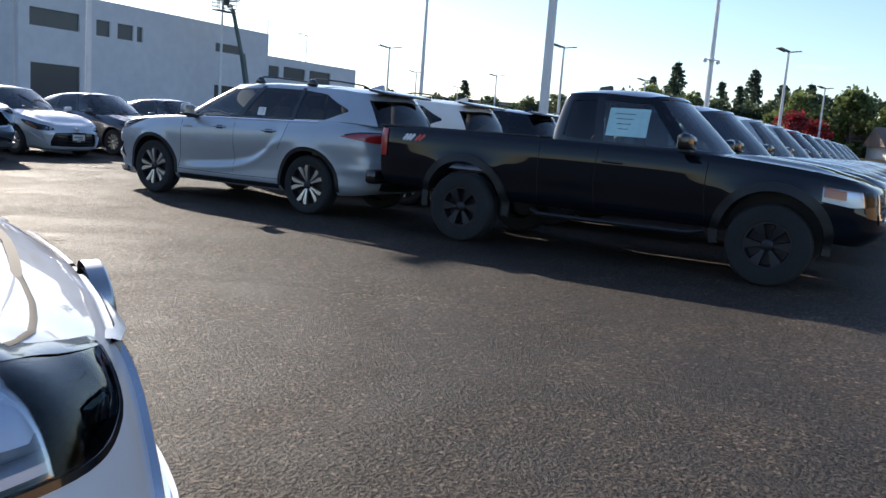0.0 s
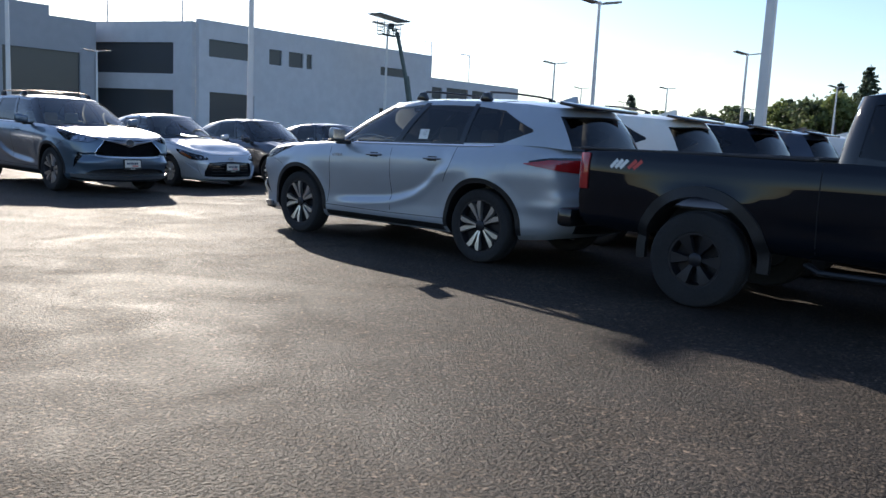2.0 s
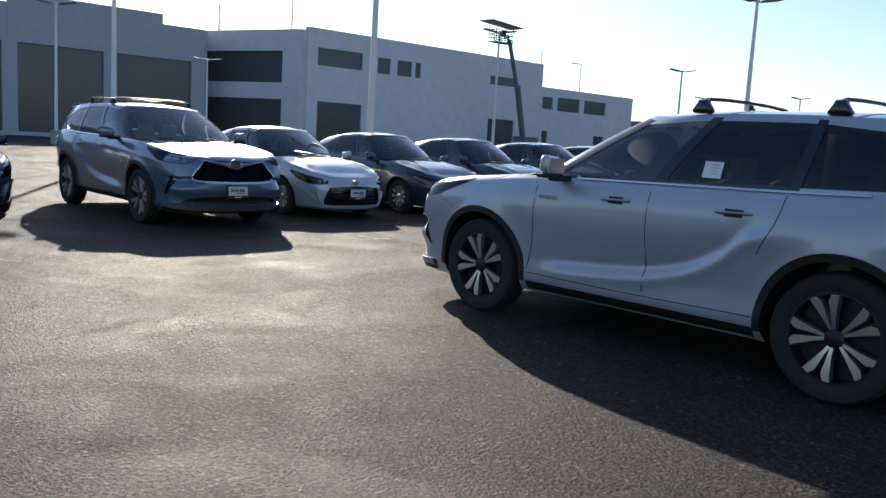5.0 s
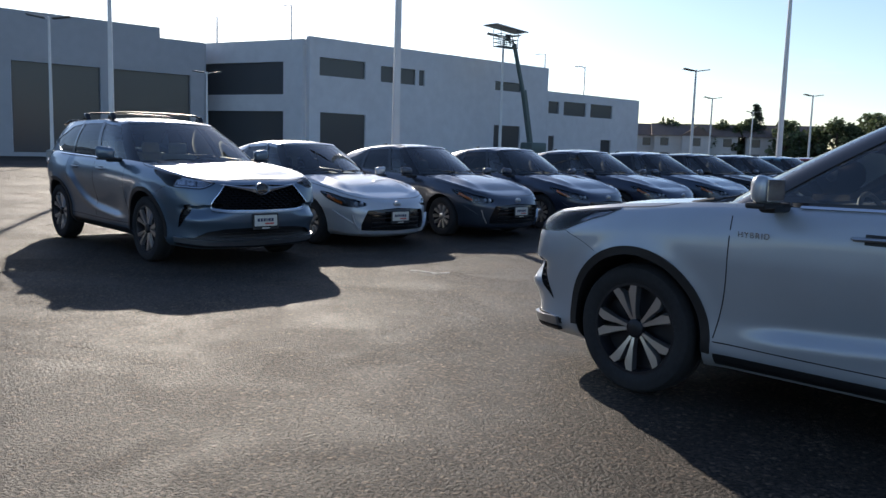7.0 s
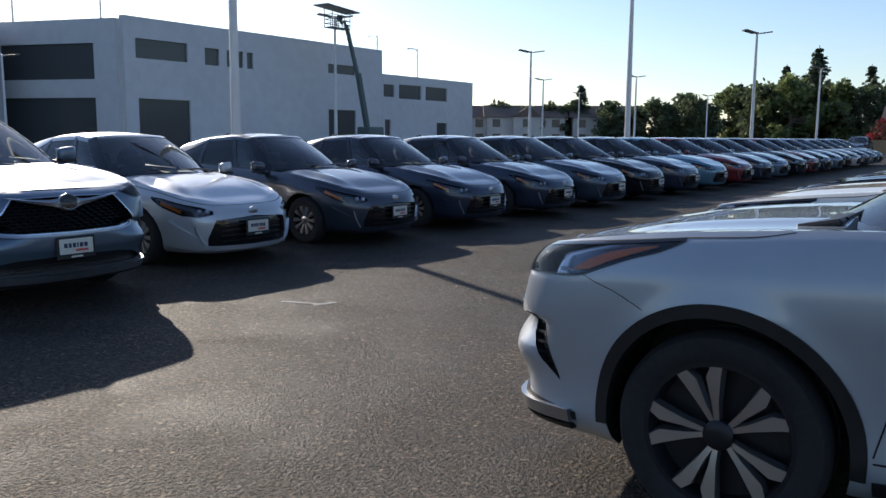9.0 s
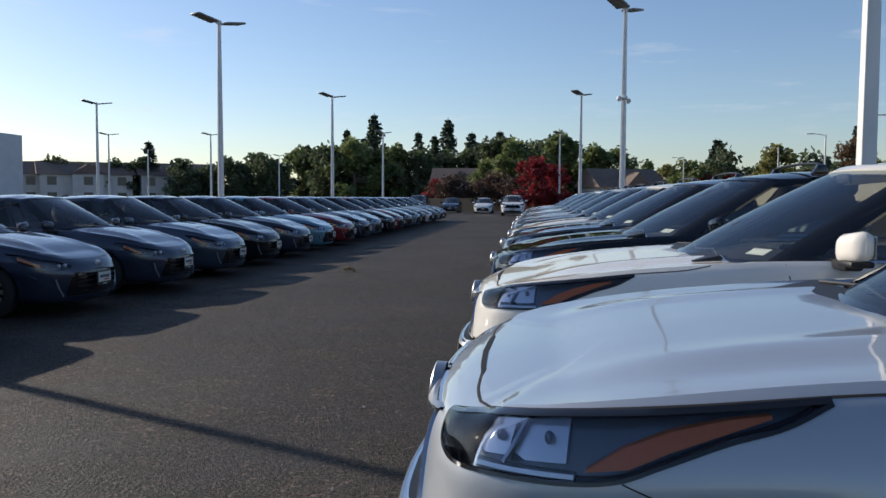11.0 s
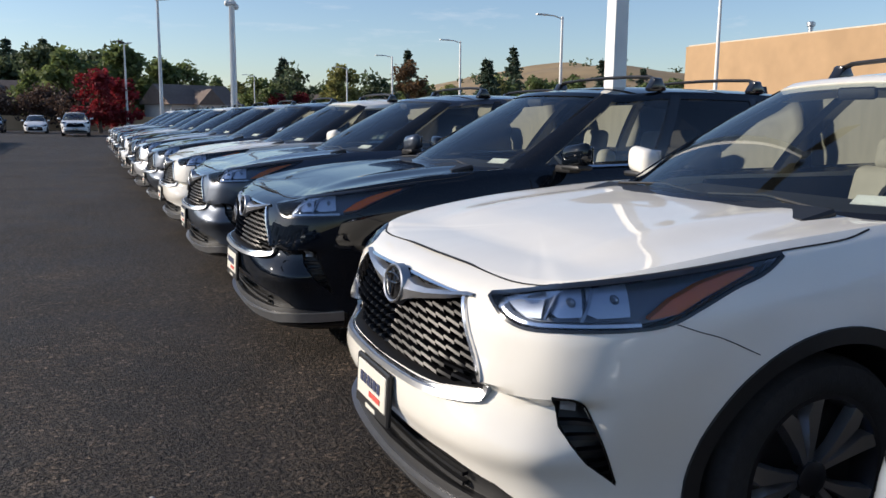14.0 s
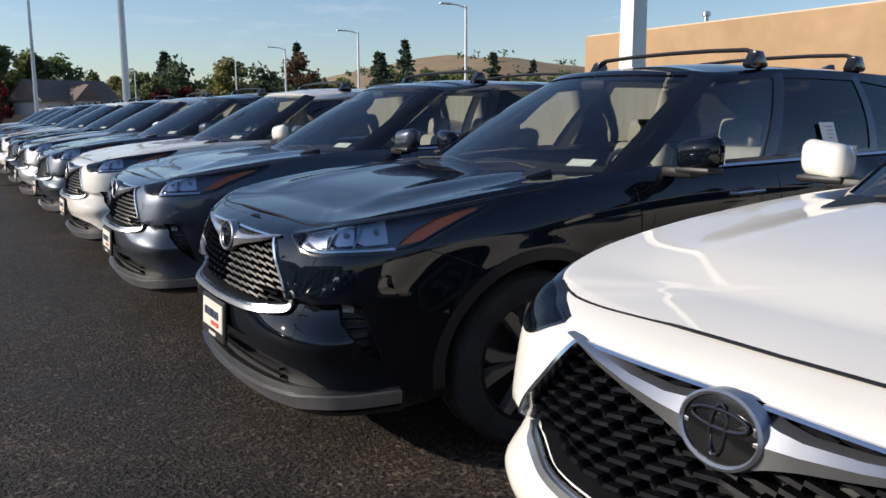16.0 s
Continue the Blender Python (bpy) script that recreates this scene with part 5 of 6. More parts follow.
def window_paper(cab, col, v, w, h, place, mat, name, label, side):
    """A sheet stuck behind a side window."""
    p, q = cab.spot(cab.cols[col], v), cab.spot(cab.cols[col], v + 0.15)
    lean = math.degrees(math.atan2(p.y - q.y, q.z - p.z))
    ob = new(name, None)
    ob.matrix_world = place @ Matrix.Translation((p.x, side * (p.y + 0.004), p.z)) @ pose(0, 0, 0, side * lean, 0, 0)
    part("sheet", box_bm(w, 0.002, h), mat, ob)
    for k in range(4):
        part("text_bar", box_bm(w * (0.5 - 0.08 * k), 0.003, h * 0.022, pose(-w * 0.1, side * 0.001, h * (0.3 - 0.18 * k))), INK, ob)
    tagged(ob, label, "window sticker", "")


window_paper(SUV_CABIN, 30, 0.22, 0.13, 0.11, pose(-8.96, 9.78, 0, 0, 0, 180), PAPER, "window_sticker", "white paper price sheet inside a rear window", 1)
window_paper(SUV_CABIN, 31, 0.26, 0.13, 0.12, pose(-9.05, 15.01, 0, 0, 0, 180), PAPER, "window_sticker", "white paper price sheet inside a rear window", 1)
window_paper(TRUCK_CABIN, 18, 0.46, 0.42, 0.30, pose(-0.42, 9.42, 0), TEALPAPER, "window_sticker", "large pale teal price sheet inside a pickup window", -1)
badge = bpy.data.curves.new("hybrid_badge", "FONT")
badge.body, badge.size, badge.extrude, badge.space_character = "HYBRID", 0.042, 0.003, 1.25
bo = new("tmp_badge", badge)
dg = bpy.context.evaluated_depsgraph_get()
bme = bpy.data.meshes.new_from_object(bo.evaluated_get(dg))
bpy.data.objects.remove(bo)
silver = bpy.data.objects["suv.001"]
bp_ = SUV_SHELL.point(SUV_SHELL.at_x(-0.62), 0.985, 0.002)
bd = part("hybrid_badge", bme, CHROME, silver)
bd.matrix_local = Matrix.Translation(bp_) @ Matrix(((-1, 0, 0, 0), (0, 0, 1, 0), (0, 1, 0, 0), (0, 0, 0, 1)))
for t in (SUV, HATCH, TRUCK):
    for o in (*t.children_recursive, t):
        bpy.data.objects.remove(o)


# ---- lamp posts ----
def lamp_post(h=7.6, cams=False):
    """A square tapered pole on a concrete foot with two flat lamp heads."""
    ob = new("lamp_post", None)
    part("concrete_base", lathe_bm([(0.30, 0), (0.30, 0.72), (0.27, 0.76)], 24), CONCRETE, ob)
    bm = bmesh.new()
    ws = ((0.0, 0.085), (h * 0.5, 0.068), (h, 0.05))
    rings = [[bm.verts.new((sx * w, sy * w, 0.76 + z if z == 0 else z)) for sx, sy in ((-1, -1), (1, -1), (1, 1), (-1, 1))] for z, w in ws]
    for a, b in zip(rings, rings[1:]):
        for k in range(4):
            bm.faces.new((a[k], a[(k + 1) % 4], b[(k + 1) % 4], b[k]))
    bm.faces.new(rings[-1])
    bmesh.ops.bevel(bm, geom=[e for e in bm.edges if abs(e.verts[0].co.z - e.verts[1].co.z) > 1], offset=0.012, segments=2, profile=0.5, affect="EDGES")
    part("pole", bm, GALV, ob)
    part("base_plate", box_bm(0.30, 0.30, 0.025, pose(0, 0, 0.772), 0.005, 1), GALV, ob)
    for s in (1, -1):
        part("arm", tube_bm([(0, 0, h - 0.06), (s * 0.25, 0, h + 0.0)], 0.03, 8), GALV, ob)
        head = box_bm(0.88, 0.46, 0.075, pose(s * 0.62, 0, h + 0.06, 0, -s * 9, 0), 0.025, 2)
        part("lamp_head", head, TRIMGREY, ob)
    part("pole_cap", box_bm(0.15, 0.15, 0.10, pose(0, 0, h + 0.02), 0.03, 2), GALV, ob)
    if cams:
        ring = lathe_bm([(0.10, 4.66), (0.13, 4.68), (0.13, 4.76), (0.10, 4.78)], 16)
        part("camera_collar", ring, GALV, ob)
        for a in (0, 180):
            part("camera_arm", tube_bm([(0, 0, 4.72), (0.36 * math.cos(radians(a)), 0.36 * math.sin(radians(a)), 4.72)], 0.022, 6), GALV, ob)
            dome = bmesh.new()
            bmesh.ops.create_uvsphere(dome, u_segments=14, v_segments=8, radius=0.09)
            bmesh.ops.translate(dome, vec=(0.38 * math.cos(radians(a)), 0.38 * math.sin(radians(a)), 4.67), verts=dome.verts[:])
            part("camera_dome", dome, GALV, ob)
    return ob


def street_lamp(h=7.0):
    """A slim pole with one flat arm."""
    ob = new("street_lamp", None)
    part("pole", tube_bm([(0, 0, 0), (0, 0, h * 0.5), (0, 0, h)], [0.10, 0.085, 0.065], 12), GALV, ob)
    part("arm", tube_bm([(0, 0, h - 0.12), (-0.5, 0, h + 0.02), (-1.0, 0, h + 0.04)], 0.035, 8), GALV, ob)
    part("lamp_head", box_bm(0.72, 0.26, 0.08, pose(-1.25, 0, h + 0.05), 0.03, 2), GALV, ob)
    return ob


TRIMGREY = material("lamp_head_grey", (0.20, 0.20, 0.19), 0.5, 0.3, grain=0.1, scale=6)
LP, LPC, SL = lamp_post(), lamp_post(cams=True), street_lamp()
for x, y, rz in ((-6.15, 16.55, -62), (-6.9, 57.0, 0), (-7.2, 86.5, 0), (-20.75, 16.7, 0), (-20.8, 35.7, 0), (-22.0, 57.0, 0), (-24.0, 85.0, 0), (-38.7, 59.6, 0), (-41.7, 86.5, 0), (-52.6, 19.3, 0), (-52.1, 85.9, 0),
                 (-61.0, 112.6, 0), (-47.5, 127.0, 0), (-27.4, 166.0, 0), (-64.0, 33.9, 0), (-33.0, 15.0, 0), (-61.9, 63.6, 0), (-26.4, 160.1, 0), (-9.5, 130.4, 0), (-36.9, 209.4, 0), (-92.2, 200.1, 0)):
    ob = copy_thing(LP, pose(x, y, 0, 0, 0, rz + 62))
    if (x, y) == (-61.9, 63.6):
        ob.scale = (1.6, 1.6, 1.62)
    if (x, y) == (-64.0, 33.9):
        ob.scale = (1, 1, 0.86)
    tagged(ob, "pale grey lamp post with two flat heads on a concrete foot", "lamp post", "lamp posts of the lot")
tagged(copy_thing(LPC, pose(-6.78, 34.75, 0, 0, 0, 62)), "tall pale lamp post with a collar of security cameras", "lamp post", "lamp posts of the lot")
for x, y in ((13.0, 37.3), (12.6, 49.0), (13.7, 64.5), (14.4, 80.6), (15.8, 99.0), (10.0, 122.0)):
    tagged(copy_thing(SL, pose(x + 0.6, y, 0, 0, 0, 0)), "white street lamp with a single flat arm", "street lamp", "street lamps along the road")
for x, y, z, h in ((-78.0, 32.2, 9.4, 0.55), (-78.0, 42.0, 9.8, 0.45), (-78.0, 50.0, 9.9, 0.75), (-74.0, 84.0, 7.5, 0.85), (-74.0, 92.0, 0.0, 1.8)):
    ob = copy_thing(SL, pose(x, y, z, 0, 0, 0) @ Matrix.Diagonal((1, 1, 1, 1)))
    ob.scale = (1, 1, h)
    tagged(ob, "slim lamp on the roof of the white building", "roof lamp", "roof lamps")
for t in (LP, LPC, SL):
    for o in (*t.children_recursive, t):
        bpy.data.objects.remove(o)


# ---- buildings ----
def wall_panel(parent, name, p0, p1, z0, z1, holes, thick, mat, glass=None, frame_mat=None):
    """A wall from p0 to p1 with openings (s0, s1, z0, z1) through it; glazing set back, with mullions."""
    p0, p1 = Vector((*p0, 0)), Vector((*p1, 0))
    d = (p1 - p0)
    L = d.length
    d.normalize()
    inn = Vector((-d.y, d.x, 0))
    ss = sorted({0, L, *[h[k] for h in holes for k in (0, 1)]})
    zs = sorted({z0, z1, *[h[k] for h in holes for k in (2, 3)]})
    bm = bmesh.new()
    for s0, s1 in zip(ss, ss[1:]):
        for a, b in zip(zs, zs[1:]):
            cs, cz = (s0 + s1) / 2, (a + b) / 2
            if any(h[0] < cs < h[1] and h[2] < cz < h[3] for h in holes):
                continue
            q = [p0 + d * s + inn * o + Vector((0, 0, z)) for o in (0, thick) for s, z in ((s0, a), (s1, a), (s1, b), (s0, b))]
            v = [bm.verts.new(k) for k in q]
            for f in ((0, 1, 2, 3), (7, 6, 5, 4), (0, 4, 5, 1), (1, 5, 6, 2), (2, 6, 7, 3), (3, 7, 4, 0)):
                bm.faces.new([v[k] for k in f])
    bmesh.ops.remove_doubles(bm, verts=bm.verts[:], dist=0.001)
    w = part(name, bm, mat, parent, smooth=False)
    if glass:
        rot = math.degrees(math.atan2(d.y, d.x))
        for s0, s1, a, b in holes:
            c = p0 + d * ((s0 + s1) / 2) + inn * (thick * 0.6) + Vector((0, 0, (a + b) / 2))
            win = new("window", None)
            win.parent = parent
            win.matrix_local = Matrix.Translation(c) @ pose(0, 0, 0, 0, 0, rot)
            part("pane", box_bm(s1 - s0, 0.03, b - a), glass, win)
            n = max(1, round((s1 - s0) / 1.6))
            for k in range(n + 1):
                part("mullion", box_bm(0.09, 0.10, b - a, pose(-(s1 - s0) / 2 + (s1 - s0) * k / n, -0.04, 0)), frame_mat, win)
            for zz in (-(b - a) / 2 + 0.04, (b - a) / 2 - 0.04):
                part("transom", box_bm(s1 - s0, 0.08, 0.09, pose(0, -0.045, zz)), frame_mat, win)
    return w


def flat_roof(parent, pts, z, mat):
    bm = bmesh.new()
    lo = [bm.verts.new((x, y, z - 0.25)) for x, y in pts]
    hi = [bm.verts.new((x, y, z)) for x, y in pts]
    bm.faces.new(hi)
    bm.faces.new(lo[::-1])
    for k in range(len(pts)):
        bm.faces.new((lo[k], lo[(k + 1) % len(pts)], hi[(k + 1) % len(pts)], hi[k]))
    return part("flat_roof", bm, mat, parent, smooth=False)


FRAMEDARK = material("window_frame", (0.10, 0.10, 0.11), 0.4, 0.5)
dealer = new("dealership_building", None)
tagged(dealer, "white two-storey dealership building with flat roof and dark openings", "building")
X0 = -65.2
# main block: facade along the lot
wall_panel(dealer, "wall", (X0, 73.8), (X0, 43.4), 0, 10.35, [(24.6, 29.4, 7.25, 8.75), (17.7, 18.4, 7.2, 8.6), (18.8, 20.6, 7.2, 8.6), (21.4, 22.9, 7.2, 8.6), (4.2, 8.2, 7.5, 8.4), (4.2, 8.2, 0.05, 4.0), (24.5, 29.3, 0.05, 4.2)], 0.5, STUCCO, DARKGLASS, FRAMEDARK)
wall_panel(dealer, "wall", (X0 - 0.003, 43.4), (-78.0, 39.0), 0, 10.1, [(2.0, 12.0, 0.3, 4.2), (2.0, 12.0, 5.6, 8.3)], 0.5, STUCCO, DARKGLASS, FRAMEDARK)
wall_panel(dealer, "wall", (-100.0, 73.8), (X0, 73.803), 0, 10.35, [], 0.5, STUCCO)
flat_roof(dealer, [(X0 - 0.4, 43.8), (X0 - 0.4, 73.4), (-100, 73.4), (-100, 39.5), (-77.5, 39.5)], 9.6, CONCRETE)
# lower wing towards the road
wall_panel(dealer, "wall", (X0 + 0.002, 91.0), (X0 + 0.002, 73.81), 0, 7.95, [(5.4, 9.6, 5.5, 7.0), (10.4, 14.4, 5.5, 7.0), (15.2, 17.0, 5.6, 6.9), (5.4, 7.4, 1.0, 3.0), (15.8, 16.8, 0.05, 3.2)], 0.5, STUCCO, DARKGLASS, FRAMEDARK)
wall_panel(dealer, "wall", (-100.0, 91.0), (X0, 91.003), 0, 7.95, [], 0.5, STUCCO)
flat_roof(dealer, [(X0 - 0.4, 73.9), (X0 - 0.4, 90.6), (-100, 90.6), (-100, 73.9)], 7.2, CONCRETE)
# glazed showroom wing
XW = -72.5
wall_panel(dealer, "wall", (XW, 37.6), (XW, -34.0), 0, 9.7, [(1.2 + 7.4 * k, 7.6 + 7.4 * k, 0.3, 6.9) for k in range(9)], 0.6, PANELGREY, DARKGLASS, FRAMEDARK)
wall_panel(dealer, "parapet", (XW + 0.34, 33.8), (XW + 0.34, 22.0), 7.2, 10.5, [], 0.3, PANELGREY)
wall_panel(dealer, "parapet", (XW + 0.36, 18.0), (XW + 0.36, -34.0), 7.4, 10.9, [], 0.3, STUCCO)
wall_panel(dealer, "wall", (-100.0, 37.6), (XW, 37.603), 0, 9.7, [], 0.5, PANELGREY)
flat_roof(dealer, [(XW - 0.6, -34), (XW - 0.6, 37.1), (-100, 37.1), (-100, -34)], 9.0, CONCRETE)
for k in range(10):
    part("pilaster", box_bm(0.5, 1.0, 9.6, pose(XW + 0.2, 37.0 - 7.4 * k, 4.8), 0.03, 1), STUCCO, dealer)
part("red_band", box_bm(0.12, 22.0, 0.16, pose(XW + 0.12, 12.0, 7.05)), material("red_fascia", (0.30, 0.03, 0.03), 0.5, grain=0.1), dealer)

tan_b = new("warehouse_building", None)
tagged(tan_b, "tan stucco warehouse with vertical panel joints and flat roof", "building")
XT = 26.4
wall_panel(tan_b, "wall", (XT, 12.0), (XT, 54.2), 0, 6.35, [], 0.4, TANWALL)
wall_panel(tan_b, "wall", (XT, 54.203), (60.0, 54.2), 0, 6.35, [], 0.4, TANWALL)
for k in range(5):
    part("panel_joint", box_bm(0.04, 0.16, 6.3, pose(XT - 0.012, 53.9 - 8.6 * k, 3.15)), material("joint_brown", (0.16, 0.10, 0.06), 0.9) if k == 0 else bpy.data.materials["joint_brown"], tan_b)
part("parapet_cap", box_bm(0.5, 42.5, 0.12, pose(XT + 0.15, 33.1, 6.41), 0.02, 1), material("cap_cream", (0.55, 0.48, 0.38), 0.7, grain=0.1, scale=2), tan_b)
flat_roof(tan_b, [(XT + 0.4, 12), (60, 12), (60, 53.8), (XT + 0.4, 53.8)], 5.9, CONCRETE)
part("roof_vent", lathe_bm([(0.14, 5.9), (0.14, 6.9), (0.24, 6.95), (0.24, 7.15), (0.1, 7.2)], 14), SATIN, tan_b).location = (XT + 1.2, 45.5, 0)


# ---- boom lift beside the white building ----
LIFTGREEN = material("lift_paint", (0.10, 0.14, 0.13), 0.45, grain=0.15, scale=4)
lift = new("boom_lift", None)
lift.location = (-60.0, 66.2, 0)
tagged(lift, "dark boom lift with raised basket beside the white building", "boom lift")
part("chassis", box_bm(2.4, 4.0, 0.7, pose(0, 0, 0.85), 0.12, 2), LIFTGREEN, lift)
for sx in (1, -1):
    for sy in (1, -1):
        w = new("wheel", None)
        w.parent = lift
        w.location = (sx * 1.1, sy * 1.35, 0.5)
        part("tyre", lathe_bm([(0.26, -0.19), (0.46, -0.2), (0.5, -0.15), (0.5, 0.15), (0.46, 0.2), (0.26, 0.19)], 24, "X"), RUBBER, w)
        part("rim", lathe_bm([(0.25, -0.16), (0.25, 0.16), (0.1, 0.18)], 16, "X"), SATIN, w)
part("turret", box_bm(1.6, 2.2, 1.1, pose(0, 0.2, 1.75), 0.15, 2), LIFTGREEN, lift)
part("boom_base", box_bm(0.42, 0.46, 5.4, pose(0, -0.9, 4.6, 14, 0, 0), 0.03, 1), LIFTGREEN, lift)
part("boom_tip", box_bm(0.30, 0.32, 5.0, pose(0, -2.3, 9.0, 19, 0, 0), 0.03, 1), LIFTGREEN, lift)
part("jib", tube_bm([(0, -3.1, 11.2), (0, -3.3, 11.7), (0, -3.8, 11.5)], 0.12, 8), LIFTGREEN, lift)
bk = new("basket", None)
bk.parent = lift
bk.location = (0, -4.3, 11.0)
part("basket_floor", box_bm(1.0, 2.4, 0.08, None, 0.01, 1), LIFTGREEN, bk)
for z in (0.35, 0.7, 1.1):
    for sx in (0.48, -0.48):
        part("rail", tube_bm([(sx, -1.15, z), (sx, 1.15, z)], 0.035, 6), LIFTGREEN, bk)
    for sy in (1.15, -1.15):
        part("rail", tube_bm([(-0.48, sy, z), (0.48, sy, z)], 0.035, 6), LIFTGREEN, bk)
for sx in (0.48, -0.48):
    for sy in (-1.15, -0.4, 0.4, 1.15):
        part("post", tube_bm([(sx, sy, 0), (sx, sy, 1.1)], 0.035, 6), LIFTGREEN, bk)
part("control_box", box_bm(0.3, 0.5, 0.5, pose(0.3, 0, 0.85), 0.04, 1), TRIM, bk)
part("canopy", box_bm(1.8, 4.3, 0.09, pose(0, 0, 1.68, -4, 0, 0), 0.03, 1), LIFTGREEN, bk)
for sx in (0.48, -0.48):
    for sy in (-1.15, 1.15):
        part("canopy_post", tube_bm([(sx, sy, 1.05), (sx, sy, 1.66)], 0.035, 6), LIFTGREEN, bk)


# ---- trees ----
def leaf_material(name, color, spread=0.35):
    m = material(name, color, 0.75, grain=0.45, scale=0.9, spread=0.12)
    t = m.node_tree
    b = t.nodes["Principled BSDF"]
    b.inputs["Subsurface Weight"].default_value = 0.0
    g = t.nodes.new("ShaderNodeNewGeometry")
    hs = t.nodes.new("ShaderNodeHueSaturation")
    mr = t.nodes.new("ShaderNodeMapRange")
    mr.inputs["To Min"].default_value, mr.inputs["To Max"].default_value = 1 - spread, 1 + spread
    t.links.new(g.outputs["Random Per Island"], mr.inputs["Value"])
    t.links.new(mr.outputs[0], hs.inputs["Value"])
    t.links.new(b.inputs["Base Color"].links[0].from_socket, hs.inputs["Color"])
    t.links.new(hs.outputs["Color"], b.inputs["Base Color"])
    tl, mx = t.nodes.new("ShaderNodeBsdfTranslucent"), t.nodes.new("ShaderNodeMixShader")
    mx.inputs[0].default_value = 0.4
    t.links.new(hs.outputs["Color"], tl.inputs["Color"])
    t.links.new(b.outputs[0], mx.inputs[1])
    t.links.new(tl.outputs[0], mx.inputs[2])
    t.links.new(mx.outputs[0], t.nodes["Material Output"].inputs["Surface"])
    return m


BARK = material("bark", (0.10, 0.075, 0.055), 0.9, grain=0.3, scale=5, bump=0.5, bump_scale=20)
LEAF = {"conifer": leaf_material("conifer_needles", (0.085, 0.12, 0.080)), "green": leaf_material("green_leaves", (0.16, 0.20, 0.07)), "dark": leaf_material("dark_leaves", (0.10, 0.13, 0.065)),
        "yellow": leaf_material("yellowing_leaves", (0.24, 0.23, 0.075)), "red": leaf_material("red_leaves", (0.22, 0.022, 0.028)), "maroon": leaf_material("maroon_leaves", (0.085, 0.055, 0.042)), "brown": leaf_material("brown_leaves", (0.15, 0.085, 0.04))}


def add_leaf(V, F, c, size, r):
    u = Vector((r.gauss(0, 1), r.gauss(0, 1), r.gauss(0, 0.7))).normalized()
    w = u.cross(Vector((r.gauss(0, 1), r.gauss(0, 1), r.gauss(0, 1)))).normalized()
    a, b = u * size, w * size * r.uniform(0.45, 0.8)
    k = len(V)
    V += [c - a * 0.9, c - b * 0.8 + a * 0.1, c + a, c + b + a * 0.05]
    F.append((k, k + 1, k + 2, k + 3))


def broadleaf(name, seed, h, spread, leaves, size, mat, clumps=26, low=0.25):
    """A trunk with forked limbs and a crown of leaf clumps with gaps."""
    r = random.Random(seed)
    ob = new(name, None)
    bm = tube_bm([(0, 0, 0), (0.05, 0.02, h * 0.2), (0, 0.05, h * 0.42)], [h * 0.034, h * 0.026, h * 0.02], 8)
    V, F = [], []
    for k in range(clumps):
        a, q = r.uniform(0, 2 * math.pi), r.random() ** 0.55
        zz = low + (1 - low) * r.random()
        wid = math.sin(math.pi * min(max((zz - low) / (1 - low), 0.06), 1) ** 0.75) ** 0.6
        c = Vector((math.cos(a) * q * spread * wid, math.sin(a) * q * spread * wid, h * (zz * 0.94)))
        if k % 2 == 0:
            tube_bm([(0, 0.03, h * r.uniform(0.22, 0.42)), c * 0.55 + Vector((0, 0, h * 0.16)), c], [h * 0.012, h * 0.008, h * 0.003], 5, 1.0, bm)
        cr = spread * r.uniform(0.22, 0.40)
        for j in range(leaves // clumps):
            d = Vector((r.gauss(0, 1), r.gauss(0, 1), r.gauss(0, 0.75))).normalized() * cr * (r.random() ** 0.4)
            p = c + d
            p.z = max(p.z, h * 0.06)
            add_leaf(V, F, p, size * r.uniform(0.6, 1.3), r)
    part("trunk", bm, BARK, ob)
    part("crown", mesh_from("crown", V, F, (mat,), smooth=False), None, ob)
    return ob


def conifer(name, seed, h, width, leaves, mat):
    """A tall spire with whorls of drooping boughs."""
    r = random.Random(seed)
    ob = new(name, None)
    bm = tube_bm([(0, 0, 0), (0, 0, h * 0.5), (0, 0, h * 0.985)], [h * 0.02, h * 0.013, h * 0.003], 8)
    V, F = [], []
    tiers = int(h * 1.7)
    per = leaves // (tiers * 7)
    for k in range(tiers):
        z = h * (0.10 + 0.88 * k / tiers)
        L0 = width * (1 - k / tiers) ** 0.7 * r.uniform(0.7, 1.12) + 0.25
        for b in range(7):
            a = r.uniform(0, 2 * math.pi)
            L = L0 * r.uniform(0.55, 1.1)
            tip = Vector((math.cos(a) * L, math.sin(a) * L, z - L * 0.22))
            if b < 2:
                tube_bm([(0, 0, z), tip], [0.04, 0.012], 4, 1.0, bm)
            for j in range(per):
                t = r.random() ** 0.7
                p = Vector((0, 0, z)).lerp(tip, t) + Vector((r.gauss(0, 0.12), r.gauss(0, 0.12), r.gauss(0, 0.13) - 0.05)) * (0.35 + L * 0.30)
                add_leaf(V, F, p, r.uniform(0.20, 0.42), r)
    part("trunk", bm, BARK, ob)
    part("crown", mesh_from("crown", V, F, (mat,), smooth=False), None, ob)
    return ob


